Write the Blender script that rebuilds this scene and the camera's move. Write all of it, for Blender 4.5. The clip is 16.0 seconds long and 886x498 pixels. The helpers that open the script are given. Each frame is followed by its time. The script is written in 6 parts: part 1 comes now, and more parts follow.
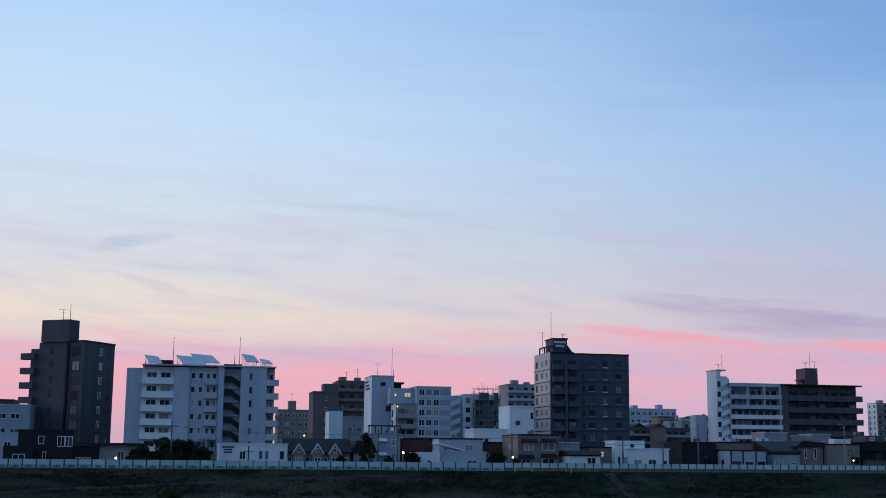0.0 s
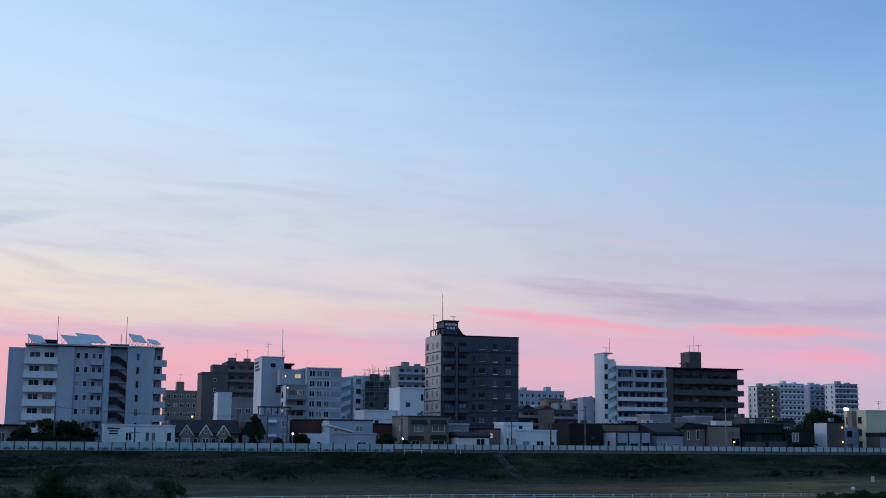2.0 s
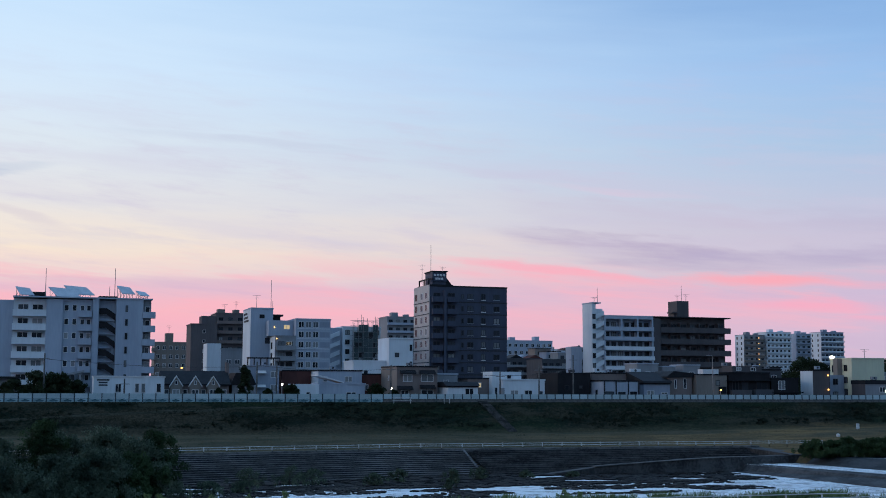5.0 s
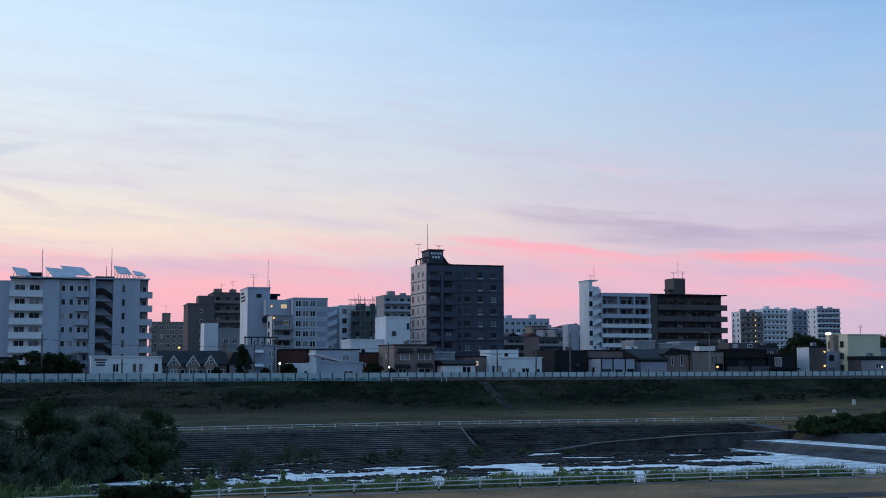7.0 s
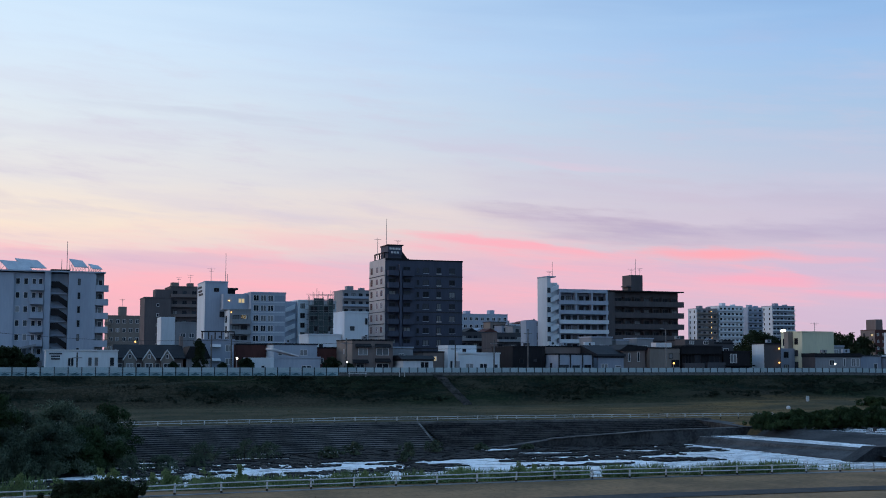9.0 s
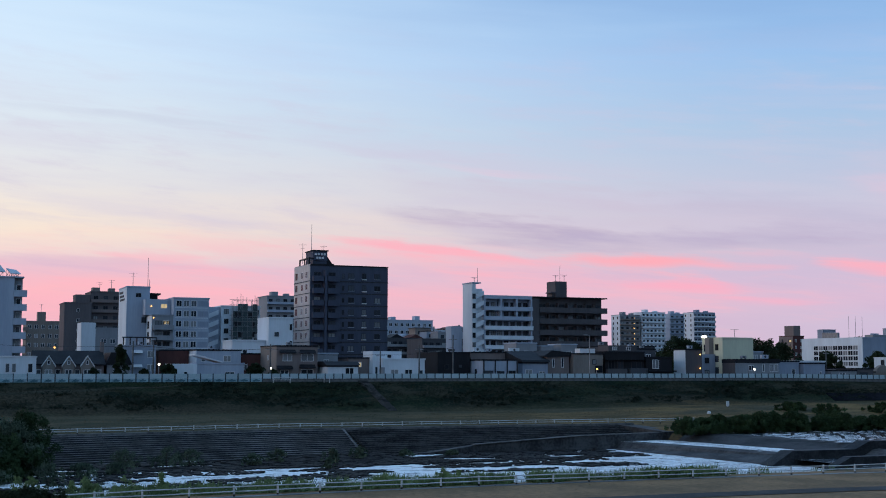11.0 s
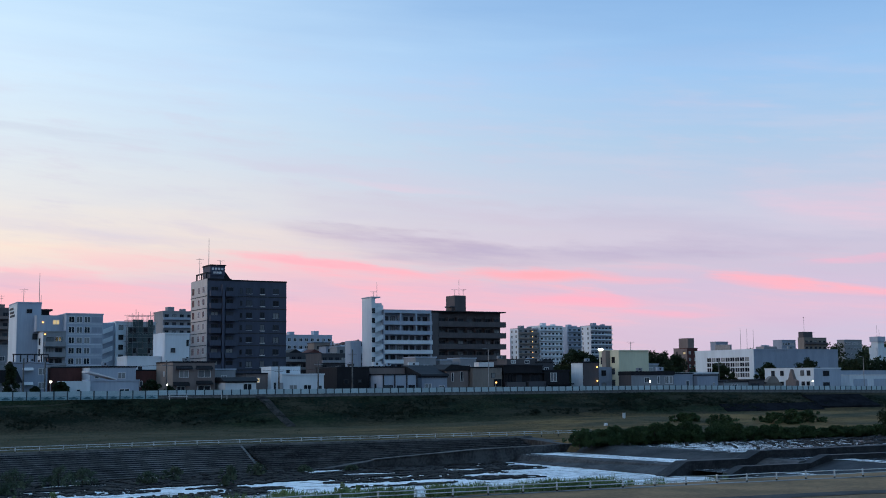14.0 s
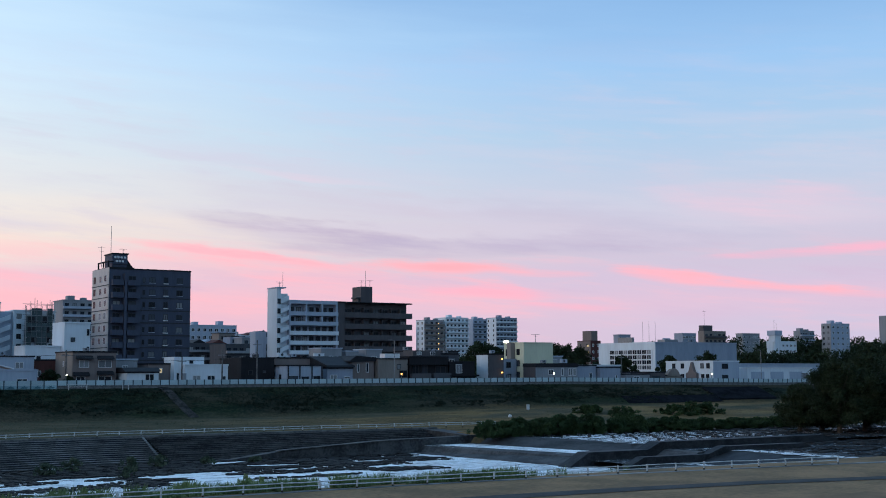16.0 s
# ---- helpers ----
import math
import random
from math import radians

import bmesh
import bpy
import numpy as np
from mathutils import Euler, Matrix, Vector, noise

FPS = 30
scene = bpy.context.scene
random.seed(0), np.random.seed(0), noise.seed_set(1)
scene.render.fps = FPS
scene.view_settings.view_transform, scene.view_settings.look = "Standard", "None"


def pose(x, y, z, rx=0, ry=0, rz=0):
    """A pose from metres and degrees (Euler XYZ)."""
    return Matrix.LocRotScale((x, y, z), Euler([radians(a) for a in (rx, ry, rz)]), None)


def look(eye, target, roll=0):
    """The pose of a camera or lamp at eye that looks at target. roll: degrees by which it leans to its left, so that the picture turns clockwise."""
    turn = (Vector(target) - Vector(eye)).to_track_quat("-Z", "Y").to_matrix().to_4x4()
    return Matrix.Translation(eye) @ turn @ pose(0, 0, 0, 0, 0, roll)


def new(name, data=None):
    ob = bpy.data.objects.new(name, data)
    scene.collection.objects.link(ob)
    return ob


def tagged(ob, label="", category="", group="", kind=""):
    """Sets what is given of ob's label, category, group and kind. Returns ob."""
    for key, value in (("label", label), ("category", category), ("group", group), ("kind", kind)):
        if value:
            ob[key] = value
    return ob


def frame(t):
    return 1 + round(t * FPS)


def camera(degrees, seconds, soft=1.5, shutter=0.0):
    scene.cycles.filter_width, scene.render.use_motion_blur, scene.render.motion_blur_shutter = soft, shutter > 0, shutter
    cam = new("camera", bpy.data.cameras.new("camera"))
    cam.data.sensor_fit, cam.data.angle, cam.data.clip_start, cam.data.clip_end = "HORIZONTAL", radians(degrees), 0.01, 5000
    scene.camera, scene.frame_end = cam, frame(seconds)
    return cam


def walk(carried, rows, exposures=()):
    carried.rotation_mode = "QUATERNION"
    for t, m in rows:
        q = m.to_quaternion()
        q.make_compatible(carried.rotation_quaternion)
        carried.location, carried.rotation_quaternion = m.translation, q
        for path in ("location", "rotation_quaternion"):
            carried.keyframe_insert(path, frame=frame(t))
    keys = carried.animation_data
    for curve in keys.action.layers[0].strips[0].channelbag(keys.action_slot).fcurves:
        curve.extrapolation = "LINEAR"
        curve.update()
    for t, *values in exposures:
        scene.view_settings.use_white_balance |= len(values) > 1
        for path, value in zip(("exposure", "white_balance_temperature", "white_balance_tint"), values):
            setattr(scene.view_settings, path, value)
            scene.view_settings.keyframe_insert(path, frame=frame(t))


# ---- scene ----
EYE = (0.0, 0.0, 8.6)
cam = camera(39.11, 16.0, soft=0.95)
# seconds, yaw, pitch, roll of a camera turned by hand on one spot
ROWS = [
    (0.0, -11.876, 9.340, -0.544),
    (0.5, -13.298, 9.241, -0.535),
    (1.0, -14.703, 9.114, -0.494),
    (1.5, -15.897, 8.893, -0.511),
    (2.0, -16.869, 8.554, -0.550),
    (2.5, -17.480, 8.131, -0.559),
    (3.0, -17.722, 7.654, -0.513),
    (3.5, -17.728, 7.281, -0.455),
    (4.0, -17.590, 6.940, -0.415),
    (6.5, -17.375, 5.493, 0.006),
    (7.0, -17.500, 5.300, 0.050),
    (7.5, -17.715, 5.153, 0.050),
    (8.0, -18.076, 5.062, -0.047),
    (8.5, -18.652, 5.058, -0.127),
    (9.0, -19.417, 5.088, -0.188),
    (11.5, -23.603, 5.462, -0.023),
    (12.0, -24.270, 5.567, 0.120),
    (12.5, -24.922, 5.717, 0.240),
    (13.0, -25.684, 5.868, 0.356),
    (13.5, -26.491, 5.970, 0.403),
    (14.0, -27.436, 6.016, 0.392),
    (14.5, -28.378, 5.990, 0.364),
    (15.0, -29.493, 5.894, 0.295),
    (15.5, -30.621, 5.741, 0.231),
    (16.0, -31.749, 5.602, 0.159),
]
walk(cam, [(t, pose(*EYE, 90 + pitch, roll, yaw)) for t, yaw, pitch, roll in ROWS],
     exposures=((0.0, -0.17, 6080, 8.5), (4.0, -0.07, 6260, 8.5), (7.0, 0.0, 6420, 8.5), (9.0, 0.0, 6480, 9.0), (12.5, 0.04, 6460, 7.5), (16.0, 0.14, 6520, 4.5)))


# ---- light: the dusk sky ----
def lin(r, g, b):
    return tuple((c / 255 / 12.92) if c <= 10 else ((c / 255 + 0.055) / 1.055) ** 2.4 for c in (r, g, b))


class Nodes:
    """Short way to wire shader nodes."""

    def __init__(self, tree):
        self.tree = tree
        tree.nodes.clear()

    def add(self, kind, **settings):
        n = self.tree.nodes.new(kind)
        for k, v in settings.items():
            setattr(n, k, v)
        return n

    def put(self, socket, value):
        if isinstance(value, bpy.types.NodeSocket):
            self.tree.links.new(value, socket)
        elif isinstance(value, tuple) and len(value) == 3 and socket.type == "RGBA":
            socket.default_value = (*value, 1)
        else:
            socket.default_value = value

    def math(self, op, a, b=0.0, c=0.0, clamp=False):
        n = self.add("ShaderNodeMath", operation=op, use_clamp=clamp)
        for s, v in zip(n.inputs, (a, b, c)):
            self.put(s, v)
        return n.outputs[0]

    def step(self, value, low, high):
        n = self.add("ShaderNodeMapRange", interpolation_type="SMOOTHSTEP")
        self.put(n.inputs[0], value)
        n.inputs[1].default_value, n.inputs[2].default_value = low, high
        return n.outputs[0]

    def mix(self, fac, a, b, mode="MIX"):
        n = self.add("ShaderNodeMix", data_type="RGBA", blend_type=mode)
        self.put(n.inputs[0], fac), self.put(n.inputs[6], a), self.put(n.inputs[7], b)
        return n.outputs[2]

    def ramp(self, value, stops):
        n = self.add("ShaderNodeValToRGB")
        el = n.color_ramp.elements
        while len(el) < len(stops):
            el.new(0.5)
        for e, (p, c) in zip(el, stops):
            e.position, e.color = p, (*c, 1)
        self.put(n.inputs[0], value)
        return n.outputs[0]

    def noise(self, vector, scale, detail=3.0, rough=0.5, dim="3D"):
        n = self.add("ShaderNodeTexNoise", noise_dimensions=dim)
        if vector is not None:
            self.put(n.inputs["Vector"], vector)
        n.inputs["Scale"].default_value, n.inputs["Detail"].default_value, n.inputs["Roughness"].default_value = scale, detail, rough
        return n.outputs[0]


world = bpy.data.worlds.new("dusk_sky")
world.use_nodes = True
scene.world = world
w = Nodes(world.node_tree)
way = w.add("ShaderNodeTexCoord").outputs["Generated"]
sep = w.add("ShaderNodeSeparateXYZ")
w.put(sep.inputs[0], way)
DEG = 57.29578
azim = w.math("MULTIPLY", w.math("ARCTAN2", sep.outputs[0], sep.outputs[1]), DEG)
elev = w.math("MULTIPLY", w.math("ARCSINE", sep.outputs[2]), DEG)
flat = w.add("ShaderNodeCombineXYZ")
w.put(flat.inputs[0], w.math("MULTIPLY", azim, 0.05)), w.put(flat.inputs[1], w.math("MULTIPLY", w.math("ADD", elev, w.math("MULTIPLY", azim, 0.06)), 0.45))
wisps = w.noise(flat.outputs[0], 1.7, 5.0, 0.55)
warp = w.math("MULTIPLY", w.math("SUBTRACT", wisps, 0.5), 1.0)
height = w.math("DIVIDE", w.math("ADD", elev, w.math("MULTIPLY", warp, 1.6)), 30.0, clamp=True)


def by_elevation(*stops):
    return w.ramp(height, [(e / 30.0, lin(*c)) for e, c in stops])


west = by_elevation((0, (222, 178, 196)), (2.4, (247, 184, 196)), (3.5, (255, 187, 196)), (4.3, (236, 194, 208)), (5.0, (246, 218, 212)), (6.0, (253, 233, 213)), (8.0, (236, 231, 229)),
                    (10.7, (226, 234, 242)), (14.0, (217, 236, 254)), (17.8, (204, 230, 255)), (22.0, (182, 217, 255)), (30.0, (140, 185, 240)))
north = by_elevation((0, (196, 187, 213)), (2.2, (205, 191, 217)), (3.2, (217, 189, 214)), (4.2, (208, 190, 216)), (5.2, (202, 191, 214)), (6.5, (204, 196, 218)), (8.0, (194, 199, 222)),
                     (10.7, (172, 198, 229)), (14.0, (154, 192, 236)), (17.8, (130, 171, 222)), (22.0, (114, 157, 212)), (30.0, (98, 143, 204)))
lag = w.math("MULTIPLY", w.math("MAXIMUM", w.math("SUBTRACT", 6.5, elev), 0.0), -1.7)
side = w.step(w.math("ADD", w.math("ADD", azim, lag), w.math("MULTIPLY", warp, 8.0)), -5.0, 43.0)
sky = w.mix(side, west, north)


def cloud(base, az, el, wide, high, slope, colour, strength, edge=0.9):
    """A bank of cloud, soft at its edges."""
    a = w.math("SUBTRACT", azim, az)
    e = w.math("SUBTRACT", w.math("ADD", elev, w.math("MULTIPLY", warp, edge)), el)
    e = w.math("SUBTRACT", e, w.math("MULTIPLY", a, slope))
    e = w.math("ADD", e, w.math("MULTIPLY", w.math("SUBTRACT", feather, 0.5), min(0.9, 1.3 * high)))
    r = w.math("ADD", w.math("POWER", w.math("ABSOLUTE", w.math("DIVIDE", a, wide)), 2.0), w.math("POWER", w.math("ABSOLUTE", w.math("DIVIDE", e, high)), 2.0))
    r = w.math("ADD", r, w.math("MULTIPLY", w.math("SUBTRACT", feather, 0.5), 1.9))
    torn = w.math("ADD", 0.45, w.math("MULTIPLY", w.step(streaks, 0.64, 0.36), 0.65))
    return w.mix(w.math("MULTIPLY", w.math("MULTIPLY", w.step(r, 1.15, -0.25), torn), strength, clamp=True), base, colour)


GREY, PINK = lin(186, 172, 200), lin(255, 178, 193)
# thin streaks drawn out along the horizon
fine = w.add("ShaderNodeCombineXYZ")
w.put(fine.inputs[0], w.math("MULTIPLY", azim, 0.13)), w.put(fine.inputs[1], w.math("MULTIPLY", w.math("ADD", elev, w.math("MULTIPLY", azim, 0.08)), 1.15))
streaks = w.noise(fine.outputs[0], 1.0, 6.0, 0.6)
plume = w.add("ShaderNodeCombineXYZ")
w.put(plume.inputs[0], w.math("MULTIPLY", azim, 0.22)), w.put(plume.inputs[1], w.math("MULTIPLY", w.math("ADD", elev, w.math("MULTIPLY", azim, 0.1)), 1.25)), w.put(plume.inputs[2], 4.0)
feather = w.noise(plume.outputs[0], 1.0, 7.0, 0.62)
low = w.math("MULTIPLY", w.step(elev, 0.5, 3.0), w.step(elev, 7.0, 4.0))
sky = w.mix(w.math("MULTIPLY", w.math("MULTIPLY", w.step(streaks, 0.50, 0.70), low), 0.36), sky, lin(208, 180, 210))
sky = w.mix(w.math("MULTIPLY", w.math("MULTIPLY", w.step(streaks, 0.52, 0.34), low), w.math("SUBTRACT", 0.66, w.math("MULTIPLY", side, 0.40))), sky, lin(255, 184, 198))
mid = w.math("MULTIPLY", w.step(elev, 4.0, 7.0), w.step(elev, 17.0, 9.0))
sky = w.mix(w.math("MULTIPLY", w.math("MULTIPLY", w.step(wisps, 0.44, 0.70), mid), 0.34), sky, lin(216, 205, 222))
sky = w.mix(w.math("MULTIPLY", w.math("MULTIPLY", w.step(streaks, 0.50, 0.74), mid), 0.24), sky, lin(204, 204, 222))
sky = w.mix(w.math("MULTIPLY", w.math("MULTIPLY", w.step(feather, 0.48, 0.72), mid), 0.34), sky, lin(208, 198, 220))
sky = cloud(sky, 27.5, 6.15, 8.5, 0.85, -0.10, GREY, 0.85, 2.2)
sky = cloud(sky, 36.5, 5.75, 9.5, 0.7, 0.0, lin(190, 178, 206), 0.85, 1.6)
sky = cloud(sky, 30.0, 7.4, 12.0, 1.0, -0.09, lin(206, 194, 214), 0.6, 2.6)
sky = cloud(sky, 8.0, 11.05, 6.5, 0.28, -0.045, lin(200, 204, 224), 0.55, 1.2)
sky = cloud(sky, 24.0, 9.4, 9.0, 0.5, -0.09, lin(208, 200, 222), 0.5, 2.0)
sky = cloud(sky, 13.5, 6.5, 5.0, 0.25, -0.09, lin(222, 206, 216), 0.5, 1.2)
sky = cloud(sky, -2.2, 9.4, 2.4, 0.35, 0.13, lin(190, 200, 220), 0.65, 1.6)
sky = cloud(sky, -1.2, 7.2, 3.0, 0.3, -0.30, lin(222, 210, 216), 0.5, 1.4)
sky = cloud(sky, 5.0, 4.55, 9.0, 0.3, -0.02, lin(220, 186, 206), 0.5, 1.0)
sky = cloud(sky, 25.0, 4.6, 11.5, 0.9, -0.10, lin(255, 182, 196), 0.8, 1.2)
sky = cloud(sky, 24.5, 5.08, 9.0, 0.27, -0.105, PINK, 0.9, 0.5)
sky = cloud(sky, 31.8, 4.82, 4.2, 0.34, -0.05, lin(255, 174, 186), 0.95, 0.8)
sky = cloud(sky, 36.5, 4.45, 2.6, 0.2, -0.03, PINK, 0.6, 0.6)
sky = cloud(sky, 33.5, 3.7, 4.5, 0.4, -0.03, lin(252, 176, 198), 0.8, 1.2)
sky = cloud(sky, 37.5, 3.0, 3.0, 0.25, -0.02, lin(250, 178, 200), 0.6, 1.0)
sky = cloud(sky, 41.8, 4.33, 2.6, 0.40, -0.12, PINK, 1.1, 0.6)
sky = cloud(sky, 46.5, 3.78, 8.0, 0.32, -0.105, PINK, 1.1, 0.5)
sky = cloud(sky, 38.0, 7.2, 7.0, 0.9, -0.10, lin(196, 190, 214), 0.5, 2.4)
sky = cloud(sky, 44.0, 6.2, 5.0, 0.5, -0.09, lin(190, 186, 212), 0.45, 1.8)
sky = cloud(sky, 49.5, 5.25, 7.0, 0.26, 0.03, lin(250, 178, 202), 0.75, 0.8)
sky = cloud(sky, 47.0, 7.4, 6.5, 1.0, -0.13, lin(232, 196, 216), 0.6, 2.4)
sky = cloud(sky, 25.5, 8.9, 4.5, 0.22, -0.10, lin(232, 200, 218), 0.5, 1.2)
# away from the afterglow the sky is a deeper blue
back = w.step(w.math("ABSOLUTE", w.math("ADD", azim, 30.0)), 82.0, 150.0)
dusk = w.ramp(w.math("DIVIDE", elev, 90.0, clamp=True), [(0.0, lin(128, 158, 194)), (0.2, lin(138, 176, 214)), (1.0, lin(142, 192, 244))])
high = w.step(elev, 22.0, 60.0)
sky = w.mix(w.math("MAXIMUM", back, high), sky, dusk)
bg = w.add("ShaderNodeBackground")
w.put(bg.inputs[0], sky)
bg.inputs[1].default_value = 1.0
w.put(w.add("ShaderNodeOutputWorld").inputs[0], bg.outputs[0])
scene.view_settings.exposure = 0.0

# the last light, low behind the clouds to the west
glow = new("sun", bpy.data.lights.new("sun", "SUN"))
glow.data.energy, glow.data.angle, glow.data.color = 0.8, radians(30), (1.0, 0.86, 0.80)
glow.matrix_world = look((-290, 78, 34), (0, 0, 0))


# ---- materials ----
def material(name, base, dark=None, scale=1.0, rough=0.8, metal=0.0, bump=0.0, grain=8.0, spec=0.08, streak=False, rand=0.0):
    m = bpy.data.materials.new(name)
    m.use_nodes = True
    n = Nodes(m.node_tree)
    co = n.add("ShaderNodeTexCoord").outputs["Object"]
    if streak:
        mp = n.add("ShaderNodeMapping")
        mp.inputs["Scale"].default_value = (1.0, 1.0, 0.16)
        n.put(mp.inputs[0], co)
        co = mp.outputs[0]
    big, fine = n.noise(co, scale, 4.0, 0.6), n.noise(co, scale * grain, 4.0, 0.6)
    both = n.math("ADD", n.math("MULTIPLY", big, 0.65), n.math("MULTIPLY", fine, 0.35))
    dark = dark or tuple(c * 0.7 for c in base)
    col = n.mix(n.step(both, 0.28 if streak else 0.36, 0.72 if streak else 0.64), dark, base)
    if rand:
        r = n.add("ShaderNodeObjectInfo").outputs["Random"]
        hsv = n.add("ShaderNodeHueSaturation")
        n.put(hsv.inputs["Color"], col)
        n.put(hsv.inputs["Value"], n.math("ADD", 1.0 - rand / 2, n.math("MULTIPLY", r, rand)))
        col = hsv.outputs[0]
    p = n.add("ShaderNodeBsdfPrincipled")
    n.put(p.inputs["Base Color"], col)
    p.inputs["Roughness"].default_value, p.inputs["Metallic"].default_value, p.inputs["Specular IOR Level"].default_value = rough, metal, spec
    if bump:
        b = n.add("ShaderNodeBump")
        b.inputs["Strength"].default_value, b.inputs["Distance"].default_value = 0.6, bump
        n.put(b.inputs["Height"], both)
        n.put(p.inputs["Normal"], b.outputs[0])
    n.put(n.add("ShaderNodeOutputMaterial").inputs[0], p.outputs[0])
    return m


def lamp_material(name, colour, strength):
    m = bpy.data.materials.new(name)
    m.use_nodes = True
    n = Nodes(m.node_tree)
    e = n.add("ShaderNodeEmission")
    n.put(e.inputs[0], colour)
    e.inputs[1].default_value = strength
    n.put(n.add("ShaderNodeOutputMaterial").inputs[0], e.outputs[0])
    return m


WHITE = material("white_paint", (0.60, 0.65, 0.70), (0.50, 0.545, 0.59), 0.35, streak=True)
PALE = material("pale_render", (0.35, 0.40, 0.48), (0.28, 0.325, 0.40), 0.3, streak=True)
BLUEGREY = material("blue_grey_render", (0.27, 0.31, 0.38), (0.21, 0.24, 0.30), 0.4, streak=True)
GREY = material("grey_render", (0.25, 0.265, 0.29), (0.19, 0.203, 0.225), 0.4, streak=True)
DARKGREY = material("dark_grey_tile", (0.077, 0.080, 0.092), (0.055, 0.058, 0.068), 0.5, streak=True)
NAVY = material("navy_tile", (0.068, 0.078, 0.112), (0.050, 0.058, 0.085), 0.5, rough=0.55, streak=True)
# beige tile, raised further to hold the western glow in its colour
BEIGE = material("lit_beige_tile", (0.50, 0.465, 0.45), (0.40, 0.37, 0.36), 0.5, rough=0.6, streak=True)
BROWNTILE = material("brown_tile", (0.092, 0.086, 0.092), (0.068, 0.064, 0.07), 0.5, rough=0.6, streak=True)
BROWN = material("brown_siding", (0.19, 0.158, 0.152), (0.145, 0.12, 0.116), 0.5, streak=True)
BLACK = material("black_siding", (0.022, 0.022, 0.026), (0.014, 0.014, 0.017), 0.5, rough=0.6, streak=True)
CREAM = material("cream_render", (0.56, 0.56, 0.42), (0.46, 0.46, 0.35), 0.4, streak=True)
RED = material("red_brown_siding", (0.105, 0.046, 0.042), (0.07, 0.032, 0.03), 0.5, streak=True)
TAN = material("tan_render", (0.22, 0.195, 0.178), (0.165, 0.145, 0.133), 0.4, streak=True)
ROOF = material("dark_roof_sheet", (0.022, 0.023, 0.028), (0.014, 0.015, 0.018), 0.6, rough=0.6)
CONCRETE = material("weathered_concrete", (0.15, 0.15, 0.15), (0.065, 0.065, 0.066), 0.45, rough=0.9, bump=0.03)
DAMP = material("damp_concrete", (0.066, 0.067, 0.07), (0.022, 0.023, 0.025), 0.35, rough=0.6, bump=0.04, rand=0.5)
STEEL = material("dull_steel", (0.25, 0.26, 0.28), None, 2.0, rough=0.5, metal=0.6)
# on the revetment this pale colour stands for sky light on the treads
NOSING = material("lit_and_worn_edge", (0.25, 0.26, 0.275), (0.09, 0.094, 0.10), 0.05, rough=0.9, grain=12.0, rand=0.3)
RAIL = material("white_rail_paint", (0.60, 0.62, 0.64), (0.36, 0.37, 0.38), 1.5, rough=0.5)
TRIM = material("white_trim", (0.6, 0.61, 0.63), (0.5, 0.5, 0.52), 0.8, rough=0.6)
DARKFRAME = material("dark_aluminium", (0.05, 0.05, 0.055), None, 2.0, rough=0.4, metal=0.5)
MESHNET = material("dark_building_net", (0.085, 0.112, 0.116), (0.05, 0.07, 0.074), 0.6, rough=0.9)
# the panels' sky reflection is put into this pale base colour
SOLAR = material("sky_sheen_solar", (0.46, 0.49, 0.54), (0.36, 0.39, 0.45), 0.8, rough=0.12, spec=0.8)
FENCEWHITE = material("fence_panel_paint", (0.38, 0.48, 0.52), (0.29, 0.38, 0.42), 0.6, rand=0.25)
FENCELOW = material("fence_lower_paint", (0.24, 0.37, 0.42), (0.16, 0.27, 0.31), 0.9, rand=0.35)
TEAL = material("fence_teal_paint", (0.08, 0.15, 0.18), (0.045, 0.09, 0.11), 1.5, rand=0.4)
POST = material("fence_post_steel", (0.06, 0.075, 0.09), None, 2.0, rough=0.6)
ASPHALT = material("asphalt", (0.07, 0.069, 0.07), (0.045, 0.044, 0.044), 0.4, rough=0.9, bump=0.01)
EARTH = material("city_ground", (0.07, 0.068, 0.062), (0.045, 0.044, 0.04), 0.1, bump=0.05)
GRASS = material("dike_grass", (0.046, 0.044, 0.027), (0.010, 0.016, 0.011), 0.16, bump=0.3, grain=12.0)
DRY = material("dry_grass", (0.27, 0.165, 0.09), (0.13, 0.088, 0.05), 0.14, bump=0.12, grain=16.0)
TRACK = material("worn_earth_track", (0.062, 0.058, 0.044), (0.03, 0.032, 0.023), 0.4, rough=0.95, bump=0.05)
MEADOW = material("flood_meadow_grass", (0.118, 0.078, 0.039), (0.03, 0.035, 0.02), 0.09, bump=0.15, grain=14.0)
BED = material("river_bed_rock", (0.03, 0.03, 0.028), (0.012, 0.012, 0.012), 0.4, bump=0.1)
FACING = material("weathered_asphalt_facing", (0.016, 0.017, 0.021), (0.007, 0.008, 0.010), 0.5, rough=1.0, bump=0.05, spec=0.0)
WETWALL = material("wet_dark_concrete", (0.036, 0.038, 0.042), (0.014, 0.015, 0.018), 0.5, rough=0.55, bump=0.03)
# brown render made paler, with the haze of distance in its colour
HAZEBROWN = material("hazed_brown_render", (0.125, 0.112, 0.118), (0.095, 0.086, 0.092), 0.5, streak=True)
STAIR = material("worn_stair_concrete", (0.085, 0.085, 0.086), (0.03, 0.032, 0.032), 0.9, rough=0.95, bump=0.02, rand=0.5)
ROCK = material("dark_wet_rock", (0.034, 0.033, 0.033), (0.010, 0.010, 0.011), 0.7, rough=0.7, bump=0.08, rand=0.6)
LEAF = material("dark_leaves", (0.03, 0.042, 0.02), (0.012, 0.02, 0.01), 0.5, rough=0.6)
WILLOW = material("willow_leaves", (0.105, 0.135, 0.092), (0.026, 0.042, 0.030), 0.35, rough=0.6)
